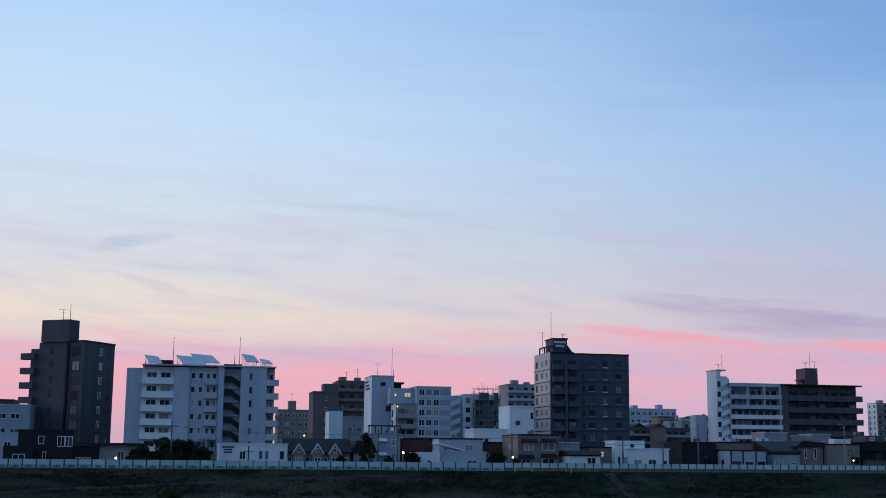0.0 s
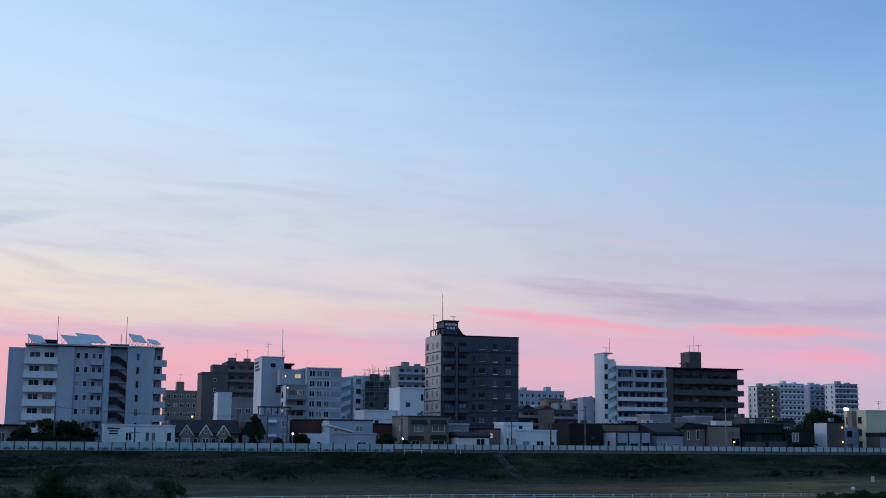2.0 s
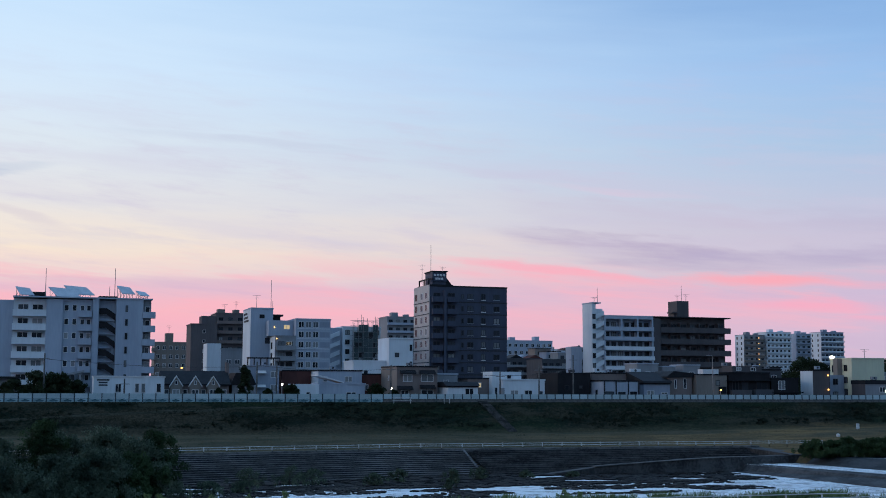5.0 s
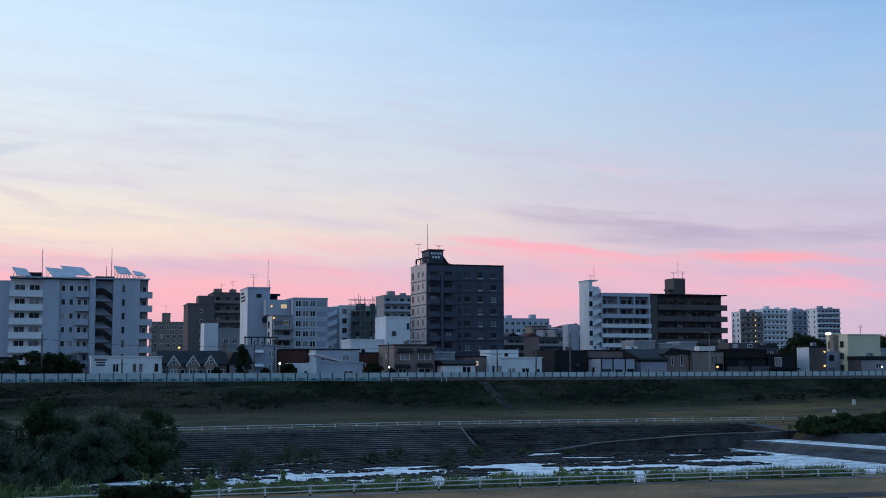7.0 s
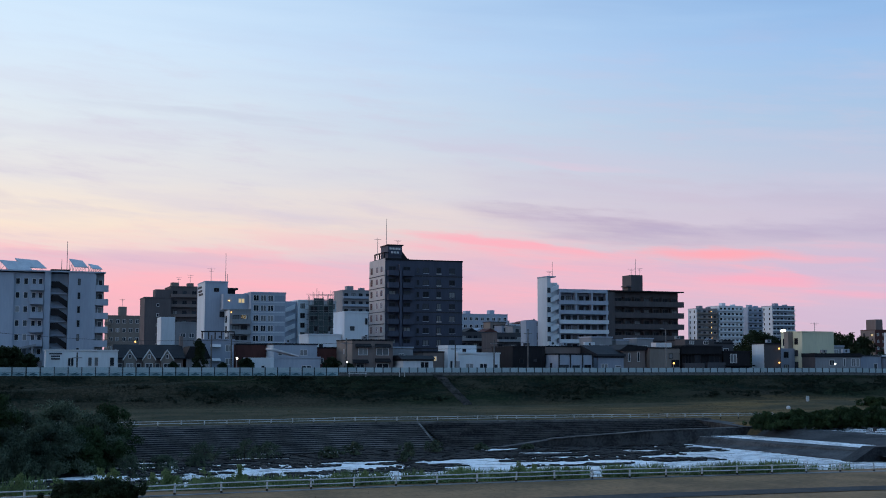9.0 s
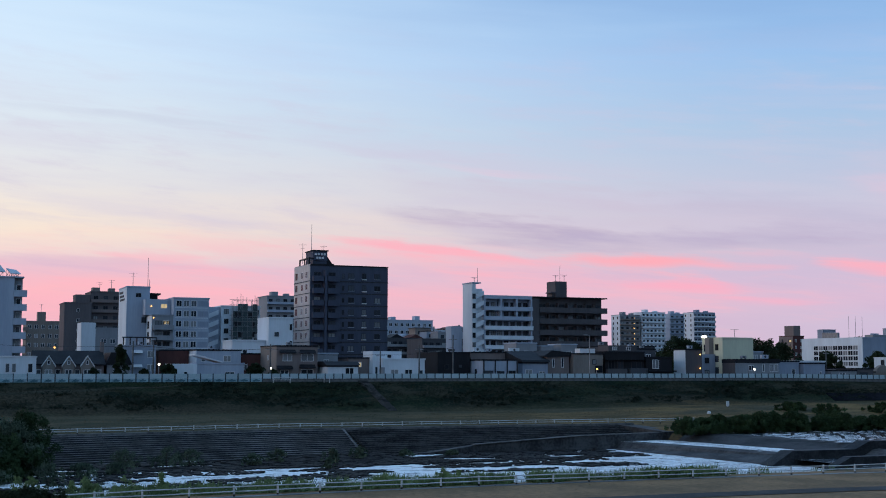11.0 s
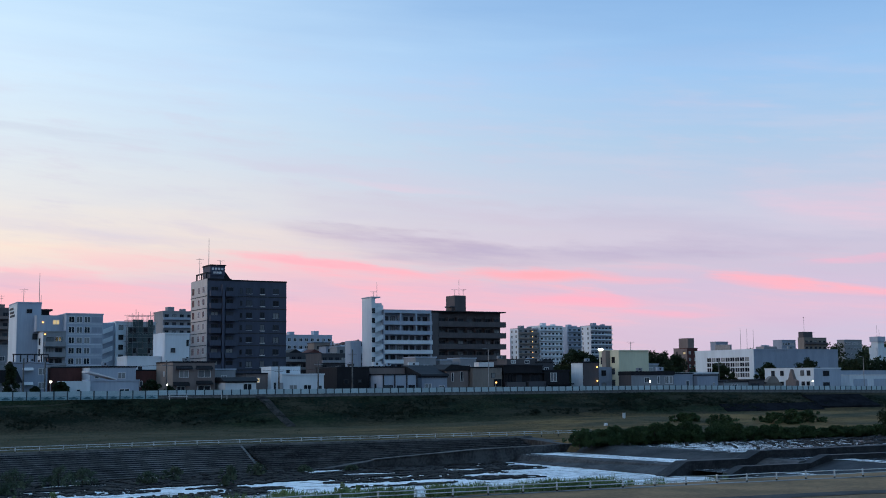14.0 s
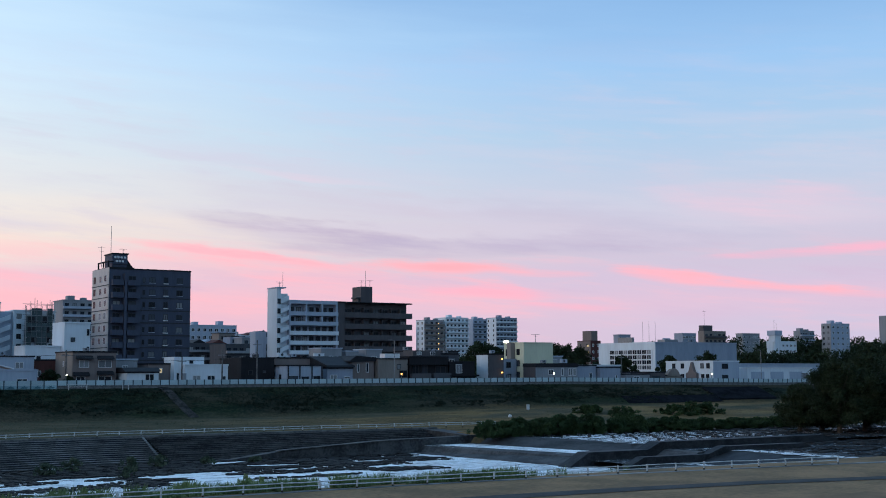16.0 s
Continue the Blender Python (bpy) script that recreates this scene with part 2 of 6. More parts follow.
SHRUB = material("shrub_leaves", (0.05, 0.08, 0.034), (0.016, 0.03, 0.013), 0.25, rough=0.7)
WEED = material("tall_weeds", (0.20, 0.265, 0.115), (0.075, 0.11, 0.05), 0.6, rough=0.7)
TUFT = material("matted_weeds", (0.022, 0.032, 0.022), (0.009, 0.015, 0.011), 0.3, rough=0.9)
BARK = material("bark", (0.07, 0.058, 0.048), (0.035, 0.03, 0.026), 3.0, rough=0.9)
LAMP_WHITE = lamp_material("white_lamp", (1.0, 0.93, 0.78), 6.0)
LAMP_AMBER = lamp_material("amber_lamp", (1.0, 0.50, 0.13), 3.0)
LAMP_WARM = lamp_material("warm_room_light", (1.0, 0.78, 0.45), 0.55)


def bank_material():
    """Flood meadow that runs up into the rough grass of the dike, with bare and green patches drawn out along the bank."""
    m = bpy.data.materials.new("meadow_and_dike_grass")
    m.use_nodes = True
    n = Nodes(m.node_tree)
    co = n.add("ShaderNodeTexCoord").outputs["Object"]
    mp = n.add("ShaderNodeMapping")
    mp.inputs["Scale"].default_value = (0.3, 1.0, 1.0)
    n.put(mp.inputs[0], co)
    along = mp.outputs[0]
    at = n.add("ShaderNodeSeparateXYZ")
    n.put(at.inputs[0], co)
    big, mid, fine = n.noise(along, 0.09, 3.0, 0.55), n.noise(along, 0.42, 5.0, 0.65), n.noise(co, 2.4, 5.0, 0.7)
    mixed = n.math("ADD", n.math("MULTIPLY", mid, 0.6), n.math("MULTIPLY", fine, 0.4))
    meadow = n.mix(n.step(mixed, 0.36, 0.62), (0.040, 0.043, 0.028), (0.098, 0.080, 0.051))
    meadow = n.mix(n.math("MULTIPLY", n.step(big, 0.40, 0.56), n.step(at.outputs[0], 50.0, 125.0)), meadow, n.mix(n.step(mixed, 0.4, 0.6), (0.10, 0.068, 0.034), (0.21, 0.135, 0.062)))
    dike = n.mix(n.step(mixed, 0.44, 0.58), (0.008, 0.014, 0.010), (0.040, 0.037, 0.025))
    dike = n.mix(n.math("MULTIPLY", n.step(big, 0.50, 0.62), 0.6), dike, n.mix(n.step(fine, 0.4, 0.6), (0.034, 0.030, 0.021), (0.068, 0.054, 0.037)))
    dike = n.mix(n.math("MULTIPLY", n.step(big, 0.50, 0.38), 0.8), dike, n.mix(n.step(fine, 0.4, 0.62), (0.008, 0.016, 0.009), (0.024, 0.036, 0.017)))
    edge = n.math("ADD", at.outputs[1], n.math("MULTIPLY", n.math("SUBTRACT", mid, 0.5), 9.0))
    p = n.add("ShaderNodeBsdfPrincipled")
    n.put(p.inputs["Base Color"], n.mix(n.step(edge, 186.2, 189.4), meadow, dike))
    p.inputs["Roughness"].default_value, p.inputs["Specular IOR Level"].default_value = 0.95, 0.05
    b = n.add("ShaderNodeBump")
    b.inputs["Strength"].default_value, b.inputs["Distance"].default_value = 0.7, 0.35
    n.put(b.inputs["Height"], mixed)
    n.put(p.inputs["Normal"], b.outputs[0])
    n.put(n.add("ShaderNodeOutputMaterial").inputs[0], p.outputs[0])
    return m


BANK = bank_material()


def glass_material():
    """Window panes: dark glass, or a pale curtain close behind it, by the window."""
    m = bpy.data.materials.new("window_glass")
    m.use_nodes = True
    n = Nodes(m.node_tree)
    r = n.add("ShaderNodeObjectInfo").outputs["Random"]
    p = n.add("ShaderNodeBsdfPrincipled")
    n.put(p.inputs["Base Color"], n.ramp(r, [(0.0, (0.012, 0.014, 0.018)), (0.45, (0.022, 0.026, 0.034)), (0.70, (0.07, 0.078, 0.092)), (1.0, (0.26, 0.27, 0.28))]))
    p.inputs["Roughness"].default_value, p.inputs["Specular IOR Level"].default_value = 0.15, 0.10
    n.put(n.add("ShaderNodeOutputMaterial").inputs[0], p.outputs[0])
    return m


GLASS = glass_material()


def water_material(name="river_water", lo=0.39, hi=0.56, most=0.95):
    """Broken shallow water: a rippled, glossy surface with drifts of foam along the stream."""
    m = bpy.data.materials.new(name)
    m.use_nodes = True
    n = Nodes(m.node_tree)
    co = n.add("ShaderNodeTexCoord").outputs["Object"]
    mp = n.add("ShaderNodeMapping")
    mp.inputs["Scale"].default_value = (0.6, 1.0, 1.0)
    n.put(mp.inputs[0], co)
    ripple = n.math("ADD", n.noise(mp.outputs[0], 1.3, 5.0, 0.65), n.math("MULTIPLY", n.noise(mp.outputs[0], 0.35, 3.0, 0.5), 1.2))
    foam = n.math("MULTIPLY", n.step(n.math("ADD", n.math("MULTIPLY", n.noise(mp.outputs[0], 0.5, 6.0, 0.66), 0.6), n.math("MULTIPLY", n.noise(mp.outputs[0], 2.6, 4.0, 0.7), 0.4)), lo, hi), most)
    p = n.add("ShaderNodeBsdfPrincipled")
    n.put(p.inputs["Base Color"], n.mix(foam, (0.014, 0.017, 0.022), (0.92, 0.94, 0.97)))
    n.put(p.inputs["Roughness"], n.math("ADD", 0.10, n.math("MULTIPLY", foam, 0.6)))
    p.inputs["IOR"].default_value = 1.33
    b = n.add("ShaderNodeBump")
    b.inputs["Strength"].default_value, b.inputs["Distance"].default_value = 0.9, 0.6
    n.put(b.inputs["Height"], ripple)
    n.put(p.inputs["Normal"], b.outputs[0])
    n.put(n.add("ShaderNodeOutputMaterial").inputs[0], p.outputs[0])
    return m


WATER = water_material(lo=0.35, hi=0.52, most=1.0)
CALM = water_material("calm_river_water", 0.49, 0.70, 0.55)
FOAM = material("white_foam", (0.93, 0.93, 0.95), (0.5, 0.51, 0.54), 1.6, rough=0.6, bump=0.1)


# ---- helpers for building ----
def box(bm, x0, x1, y0, y1, z0, z1, mat=0):
    v = [bm.verts.new((x, y, z)) for z in (z0, z1) for y in (y0, y1) for x in (x0, x1)]
    for f in ((0, 2, 3, 1), (4, 5, 7, 6), (0, 1, 5, 4), (2, 6, 7, 3), (0, 4, 6, 2), (1, 3, 7, 5)):
        bm.faces.new([v[i] for i in f]).material_index = mat
    return v


def boxed(*spans):
    b = bmesh.new()
    for s in spans:
        box(b, *s)
    return b


def prism(profile, a0, a1, axis="x"):
    """A closed profile in (y, z) swept along x, or in (x, z) swept along y."""
    b = bmesh.new()
    put = (lambda a, u, v: (a, u, v)) if axis == "x" else (lambda a, u, v: (u, a, v))
    ends = [[b.verts.new(put(a, u, v)) for u, v in profile] for a in (a0, a1)]
    n = len(profile)
    for i in range(n):
        b.faces.new((ends[0][i], ends[0][(i + 1) % n], ends[1][(i + 1) % n], ends[1][i]))
    b.faces.new(ends[0]), b.faces.new(ends[1])
    bmesh.ops.recalc_face_normals(b, faces=b.faces)
    return b


def tube(b, p, q, r0, r1, n=7):
    p, q = Vector(p), Vector(q)
    turn = (q - p).to_track_quat("Z", "Y").to_matrix()
    rings = [[b.verts.new(c + turn @ Vector((r * math.cos(i * math.tau / n), r * math.sin(i * math.tau / n), 0))) for i in range(n)] for c, r in ((p, r0), (q, r1))]
    for i in range(n):
        b.faces.new((rings[0][i], rings[0][(i + 1) % n], rings[1][(i + 1) % n], rings[1][i]))
    b.faces.new(rings[0][::-1]), b.faces.new(rings[1])


def mesh(name, bm, *mats):
    me = bpy.data.meshes.new(name)
    bm.normal_update()
    bm.to_mesh(me)
    bm.free()
    for m in mats:
        me.materials.append(m)
    return me


def part(name, bm, mat, parent, label=""):
    ob = new(name, bm if isinstance(bm, bpy.types.Mesh) else mesh(name, bm, mat))
    ob.parent = parent
    return tagged(ob, label)


def thing(name, label, category, m, group="", kind=""):
    ob = new(name)
    ob.matrix_basis = m
    ob.empty_display_size = 0.5
    return tagged(ob, label, category, group, kind)


STREET, CREST = 5.4, 6.04
KEPT = {}


def window(t, x, z, w=1.5, h=1.2, face="front", y=0.0, frame_mat=None, lit=False):
    """One window with its frame and pane; z is its sill. On the left face y counts from the front corner."""
    frame_mat = frame_mat or TRIM
    key = (w, h, frame_mat.name, lit)
    if key not in KEPT:
        e = 0.09
        f = boxed((-w / 2, w / 2, -0.09, 0, 0, e), (-w / 2, w / 2, -0.09, 0, h - e, h), (-w / 2, -w / 2 + e, -0.09, 0, e, h - e),
                  (w / 2 - e, w / 2, -0.09, 0, e, h - e))
        if w > 0.9:
            box(f, -e / 2, e / 2, -0.08, 0, e, h - e)
        KEPT[key] = (mesh("window", f, frame_mat), mesh("pane", boxed((-w / 2 + e, w / 2 - e, -0.04, -0.01, e, h - e)), LAMP_WARM if lit else GLASS))
    fr = part("window", KEPT[key][0], None, t)
    fr.matrix_basis = pose(x, y, z) if face == "front" else pose(x, y, z, 0, 0, -90 if face == "left" else 90)
    part("pane", KEPT[key][1], None, fr, "warm lit pane" if lit else "")
    return fr


def windows(t, xs, zs, w=1.5, h=1.2, **more):
    for z in zs:
        for x in xs:
            window(t, x, z, w, h, **more)


def side_windows(t, ys, zs, w=1.2, h=1.2, x=0.0, **more):
    for z in zs:
        for y in ys:
            window(t, x, z, w, h, face="left", y=y, **more)


def balcony(t, x0, x1, z, out=1.2, h=1.1, mat=None, name="balcony", label=""):
    b = boxed((x0, x1, -out, 0, z - 0.16, z), (x0, x1, -out, -out + 0.12, z, z + h), (x0, x0 + 0.1, -out + 0.12, 0, z, z + h * 0.98), (x1 - 0.1, x1, -out + 0.12, 0, z, z + h * 0.98))
    return part(name, b, mat or WHITE, t, label)


def block(name, label, category, x0, x1, y, top, d, mat, lip=0.3, roof=None, rz=0.0, group="", base=STREET):
    """A flat-roofed building: its front runs from x0 to x1 at y. Returns it with its width, depth and height."""
    t = thing(name, label, category, pose(x0, y, base, 0, 0, rz), group)
    W, hgt = x1 - x0, top - base
    part("wall", boxed((0, W, 0, d, 0, hgt - lip)), mat, t)
    o = 0.12
    part("roof", boxed((-o, W + o, -o, d + o, hgt - lip, hgt)), roof or mat, t)
    return t, W, d, hgt


def each(name, mat, t, *spans):
    for s in spans:
        part(name, boxed(s), mat, t)


def wing(t, x0, x1, y0, y1, z1, mat, name="wing", z0=0.0):
    part(name, boxed((x0, x1, y0, y1, z0, z1)), mat, t)


def antenna(x, y, z, tall, arms=True):
    """A mast on a roof, with the cross-pieces of a television aerial where it has them."""
    b = bmesh.new()
    tube(b, (0, 0, 0), (0, 0, tall), 0.07, 0.05, 6)
    t = thing("antenna", "thin grey metal aerial mast on a rooftop", "antenna", pose(x, y, z), "rooftop aerials")
    part("mast", b, STEEL, t)
    if arms:
        bars = [((-0.9, 0, tall * 0.93), (0.9, 0, tall * 0.93), "boom"), ((-0.5, 0, tall * 0.75), (0.5, 0, tall * 0.75), "boom")]
        bars += [((-0.8 + 0.4 * k, -0.35, tall * 0.93), (-0.8 + 0.4 * k, 0.35, tall * 0.93), "aerial_element") for k in range(5)]
        for p, q, kind in bars:
            a = bmesh.new()
            tube(a, p, q, 0.026, 0.026, 5)
            part(kind, a, STEEL, t)


# ---- ground, river and dike ----
def hill(x, y):
    return 0.0 if y < 420 else 13.0 * math.exp(-((x - 640) / 200) ** 2) * min(1, (y - 420) / 120) + 8 * math.exp(-((x - 150) / 120) ** 2) * min(1, max(0, (y - 560) / 150))


def level(x, y):
    def ease(a, b, lo, hi):
        u = min(1, max(0, (y - a) / (b - a)))
        return lo + (hi - lo) * u
    rough = noise.noise((x * 0.11, y * 0.17, 0)) + 0.5 * noise.noise((x * 0.4, y * 0.5, 3))
    if y < 84:
        return ease(12, 37, 6.9, 0) if y < 40 else 0.03 * rough * (y > 76)
    if y < 92:
        return ease(84.5, 92, 0, -3.3)
    if y < 168 and x < 99:
        island = math.exp(-((x - 0) / 15) ** 2 - ((y - 134) / 9) ** 2)
        return ease(156.5, 168, -3.3, -0.35) + (0.8 * island if y < 156 else 0) + (0.1 * rough if y < 150 else 0)
    if y < 168:
        return ease(148, 154, -3.3, -0.4) + (0.12 * rough if y > 150 else 0)
    rise = 1.35 + 0.65 * min(1, max(0, (x - 85) / 45))
    if y < 187.5:
        return ease(168, 187.5, 0, rise) + 0.06 * rough
    if y < 199:
        crest = CREST - 0.7 * min(1, max(0, (x - 150) / 60))
        return (ease(187.5, 196.4, rise, crest) if y < 197.7 else ease(197.7, 199, crest, STREET)) + 0.28 * rough * (189 < y < 195.5)
    return STREET + hill(x, y)


ys = [-3000, -400, -60, 0, 12, 20, 30, 37, 45, 55, 62, 66, 70, 71.5, 73, 75, 77, 79, 81, 83, 84.5, 86, 88, 90, 92, 95, 100, 108, 116, 122, 128, 134, 140, 146, 148, 150, 152, 154, 156.5,
      160, 164, 168, 170, 172, 174, 176, 178, 180, 182, 184, 186, 187.5] + [188 + 0.5 * i for i in range(18)] + [197.7, 199, 204, 215, 230, 260, 300, 350, 420, 460, 500, 540, 580, 640, 700, 800, 1100, 1700, 4400]
xs = [-3000, -800, -300, -150] + [-100 + 1.6 * i for i in range(220)] + [270, 300, 340, 380, 430, 480, 530, 580, 640, 720, 820, 1000, 1500, 4000]
b = bmesh.new()
rows = [[b.verts.new((x, y, level(x, y))) for y in ys] for x in xs]
for i in range(len(xs) - 1):
    for j in range(len(ys) - 1):
        f = b.faces.new((rows[i][j], rows[i + 1][j], rows[i + 1][j + 1], rows[i][j + 1]))
        y = (ys[j] + ys[j + 1]) / 2
        f.material_index = 0 if y < 84 else 1 if y < 92 else 2 if y < 148 else 3 if y < 199 else 4
        f.smooth = True
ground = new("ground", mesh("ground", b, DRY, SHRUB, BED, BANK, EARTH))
tagged(ground, "river bank with dry grass, flood meadow and grassy dike", "ground", kind="structure")

rb = bmesh.new()
edge = [[rb.verts.new((x_, y_ + dy, 0.035)) for x_, y_ in ((24, 72.4), (38, 72.9), (50, 72.8), (60, 72.4), (71, 71.3), (85, 68.4), (120, 58.0))] for dy in (0, -1.2, -2.5)]
for p, q in zip(edge, edge[1:]):
    for i in range(6):
        rb.faces.new((p[i], q[i], q[i + 1], p[i + 1]))
tagged(new("road", mesh("road", rb, ASPHALT)), "worn grey asphalt riverside path", "path", kind="structure")


def sheet(name, corners, z, mat, label):
    b = bmesh.new()
    b.faces.new([b.verts.new((x, y, z)) for x, y in corners])
    return tagged(new(name, mesh(name, b, mat)), label, "river", kind="structure")


sheet("water", ((-500, 85), (96, 85), (96, 121), (92, 156), (-500, 158)), -2.9, WATER, "shallow broken river water with foam")
sheet("water_pool", ((98.5, 121), (106, 121), (99.5, 155), (91.2, 155)), -1.82, WATER, "bright water in the pool between two sills")
sheet("water_upstream", ((111.5, 121), (340, 121), (340, 152), (103.5, 155)), -0.87, CALM, "calm water above the upper weir")
sheet("water_pass", ((95.5, 113.5), (109.5, 113.5), (109.5, 121), (95.5, 121)), -2.2, CALM, "dark water in the narrow pass")
sheet("water_channel", ((98, 86), (108, 86), (108, 113.5), (98, 113.5)), -2.5, CALM, "fast water in the side channel")
sheet("water_head", ((109, 113.5), (340, 113.5), (340, 121), (109, 121)), -1.22, CALM, "water above the narrow pass")
sheet("water_side", ((111.8, 86), (340, 86), (340, 113.5), (111.8, 113.5)), -1.22, CALM, "water above the side sill")


def bank_line(x):
    """The top edge of the far revetment, which bends a little along the river."""
    return 166.6 - 0.14 * max(0, 46 - x) - 0.04 * max(0, x - 75)


def along_bank(x0, x1, d0, d1, z0, z1):
    """A long block between x0 and x1 that keeps d0 to d1 behind the bank line."""
    b = bmesh.new()
    v = [b.verts.new((x, bank_line(x) - d, z)) for z in (z0, z1) for d in (d1, d0) for x in (x0, x1)]
    for f in ((0, 2, 3, 1), (4, 5, 7, 6), (0, 1, 5, 4), (2, 6, 7, 3), (0, 4, 6, 2), (1, 3, 7, 5)):
        b.faces.new([v[i] for i in f])
    return b


# stepped revetment on the far bank
rev = thing("revetment", "long stepped dark concrete river revetment", "revetment", pose(0, 0, 0), kind="structure")
for k in range(14):
    d, z0 = 0.5 + 0.86 * k, -0.2 * (k + 1) - 0.03
    for x0, x1 in ((-70, -32), (-32, -8), (-8, 10), (10, 22), (22, 33), (33, 46), (46, 54.7), (55.3, 66), (66, 80), (80, 98)):
        z = z0 + random.uniform(-0.012, 0.012)
        part("step", along_bank(x0, x1 - 0.02, d, d + 0.85, z - 0.28, z), DAMP, rev)
        # thin pale edges paint the sky-lit treads against the dark risers
        part("step_edge", along_bank(x0, x1 - 0.02, d + 0.54, d + 0.9, z + 0.004, z + 0.05), NOSING if x0 < 55 else DAMP, rev, "paler step edge, sky light in its colour" if x0 < 55 else "dark algae-stained step edge")
rb = bmesh.new()
v = [rb.verts.new((x + dx, y, z)) for x, y, z0, z1 in ((55.0, 166.6, -0.3, 0.07), (53.9, 154.4, -3.1, -2.76)) for dx in (-0.16, 0.16) for z in (z0, z1)]
for f in ((0, 1, 3, 2), (4, 6, 7, 5), (0, 4, 5, 1), (2, 3, 7, 6), (1, 5, 7, 3), (0, 2, 6, 4)):
    rb.faces.new([v[i] for i in f])
part("rib", rb, CONCRETE, rev, "pale concrete rib down the slope")
for x0, x1 in ((-70, -12), (-12, 20), (20, 46), (46, 80), (80, 101)):
    part("coping", along_bank(x0, x1, -0.45, 0.55, -0.5, 0.05), CONCRETE, rev)
part("foot_wall", prism([(54, -3.2), (54, -2.95), (62.6, -2.72), (70, -1.85), (79, -1.3), (84, -1.03), (91, -0.86), (104, -0.6), (105, -0.6), (105, -3.2)], 153.2, 154.9, "y"), DAMP, rev)
part("foot_cap", prism([(69, -1.84), (79, -1.3), (84, -1.03), (91, -0.86), (91, -0.76), (84, -0.93), (79, -1.2), (69, -1.74)], 153.0, 154.0, "y"), CONCRETE, rev, "paler top edge of the wall")

# weir: two sills across the river, two long walls beside the side channel
weir = thing("weir", "low dark concrete weir with two sills", "weir", pose(0, 0, 0), kind="structure")


def sill(*rows):
    """A concrete sill: each row is y and the (x, z) of its section there."""
    b = bmesh.new()
    v = [[b.verts.new((x, y, z)) for x, z in section] for y, section in rows]
    for p, q in zip(v, v[1:]):
        for i in range(len(p) - 1):
            b.faces.new((p[i], p[i + 1], q[i + 1], q[i]))
    bmesh.ops.recalc_face_normals(b, faces=b.faces)
    return b


part("sill", sill((155, ((89.8, -3.3), (90.1, -2.8), (91.0, -1.9), (91.6, -1.77), (92.4, -1.77), (92.6, -3.3))),
                  (121, ((92.8, -3.3), (93.1, -2.8), (97.2, -1.95), (98.4, -1.77), (99.4, -1.77), (99.6, -3.3)))), DAMP, weir)
part("sill", sill((155, ((98.0, -3.3), (98.3, -1.9), (101.8, -0.95), (102.8, -0.84), (104.2, -0.84), (104.4, -3.3))),
                  (128, ((102.8, -3.3), (103.2, -1.9), (108.2, -0.95), (109.4, -0.84), (110.8, -0.84), (111, -3.3))),
                  (121, ((104.6, -3.3), (105, -1.9), (109.8, -0.95), (111, -0.84), (112.4, -0.84), (112.6, -3.3)))), DAMP, weir)
part("wall", prism([(91.6, -3.3), (92.1, -2.85), (95.1, -1.2), (104.4, -1.2), (106.5, -0.3), (136, -0.25), (140, -1.2), (140, -3.3)], 120.2, 122.4, "y"), WETWALL, weir)
part("wall", prism([(93.4, -3.3), (94.2, -2.85), (97.4, -1.45), (107.6, -1.45), (110.2, -0.6), (124, -0.65), (126, -1.3), (126, -3.3)], 112.8, 114.2, "y"), WETWALL, weir)
part("apron", prism([(95, -3.3), (95.5, -2.8), (99, -2.42), (103, -2.42), (103.5, -3.3)], 86, 113, "y"), DAMP, weir)
part("sill", prism([(105, -3.3), (105.6, -2.45), (110.8, -1.28), (112.5, -1.16), (113, -3.3)], 86, 113, "y"), WETWALL, weir)
part("sill", prism([(105, -3.3), (105.4, -2.1), (107, -1.3), (108, -1.18), (108.4, -3.3)], 114, 120.4, "y"), DAMP, weir)
part("abutment", boxed((106, 150, 84.6, 88, -3.3, -0.35)), CONCRETE, weir)
part("end_wall", prism([(153.0, -3.3), (153.0, -0.62), (158, -0.4), (168, -0.1), (168, -3.3)], 98.5, 101.5), DAMP, weir)
tooth = mesh("tooth", prism([(-0.2, -0.5), (-0.12, 0.26), (0.12, 0.26), (0.3, -0.5)], -0.22, 0.22, "y"), DAMP)
for r in range(7):
    for k in range(11):
        ob = part("tooth", tooth, None, weir)
        ob.matrix_basis = pose(112 + r * 3.6 + (k % 2) * 1.8 + 0.25 * (12 - k) + random.uniform(-0.4, 0.4), 124 + k * 2.3 + random.uniform(-0.3, 0.3), -0.9 + random.uniform(-0.08, 0.05), 0, 0, random.uniform(-12, 12))


def foam_sheet(name, x0, x1, y0, y1, z, n, lo, hi, seed):
    """Drifts of white water lying a little above the surface."""
    rnd = random.Random(seed)
    b = bmesh.new()
    for _ in range(n):
        x, y, l, wd = rnd.uniform(x0, x1), rnd.uniform(y0, y1), rnd.uniform(lo, hi), rnd.uniform(0.08, 0.34)
        pts = []
        for i in range(8):
            a = i * math.tau / 8
            pts.append(b.verts.new((x + l * math.cos(a) * rnd.uniform(0.6, 1), y + wd * math.sin(a) * rnd.uniform(0.5, 1.3), z + rnd.uniform(0, 0.01))))
        b.faces.new(pts)
    return tagged(new(name, mesh(name, b, FOAM)), "white foam drifting on the river", "foam", kind="stuff")


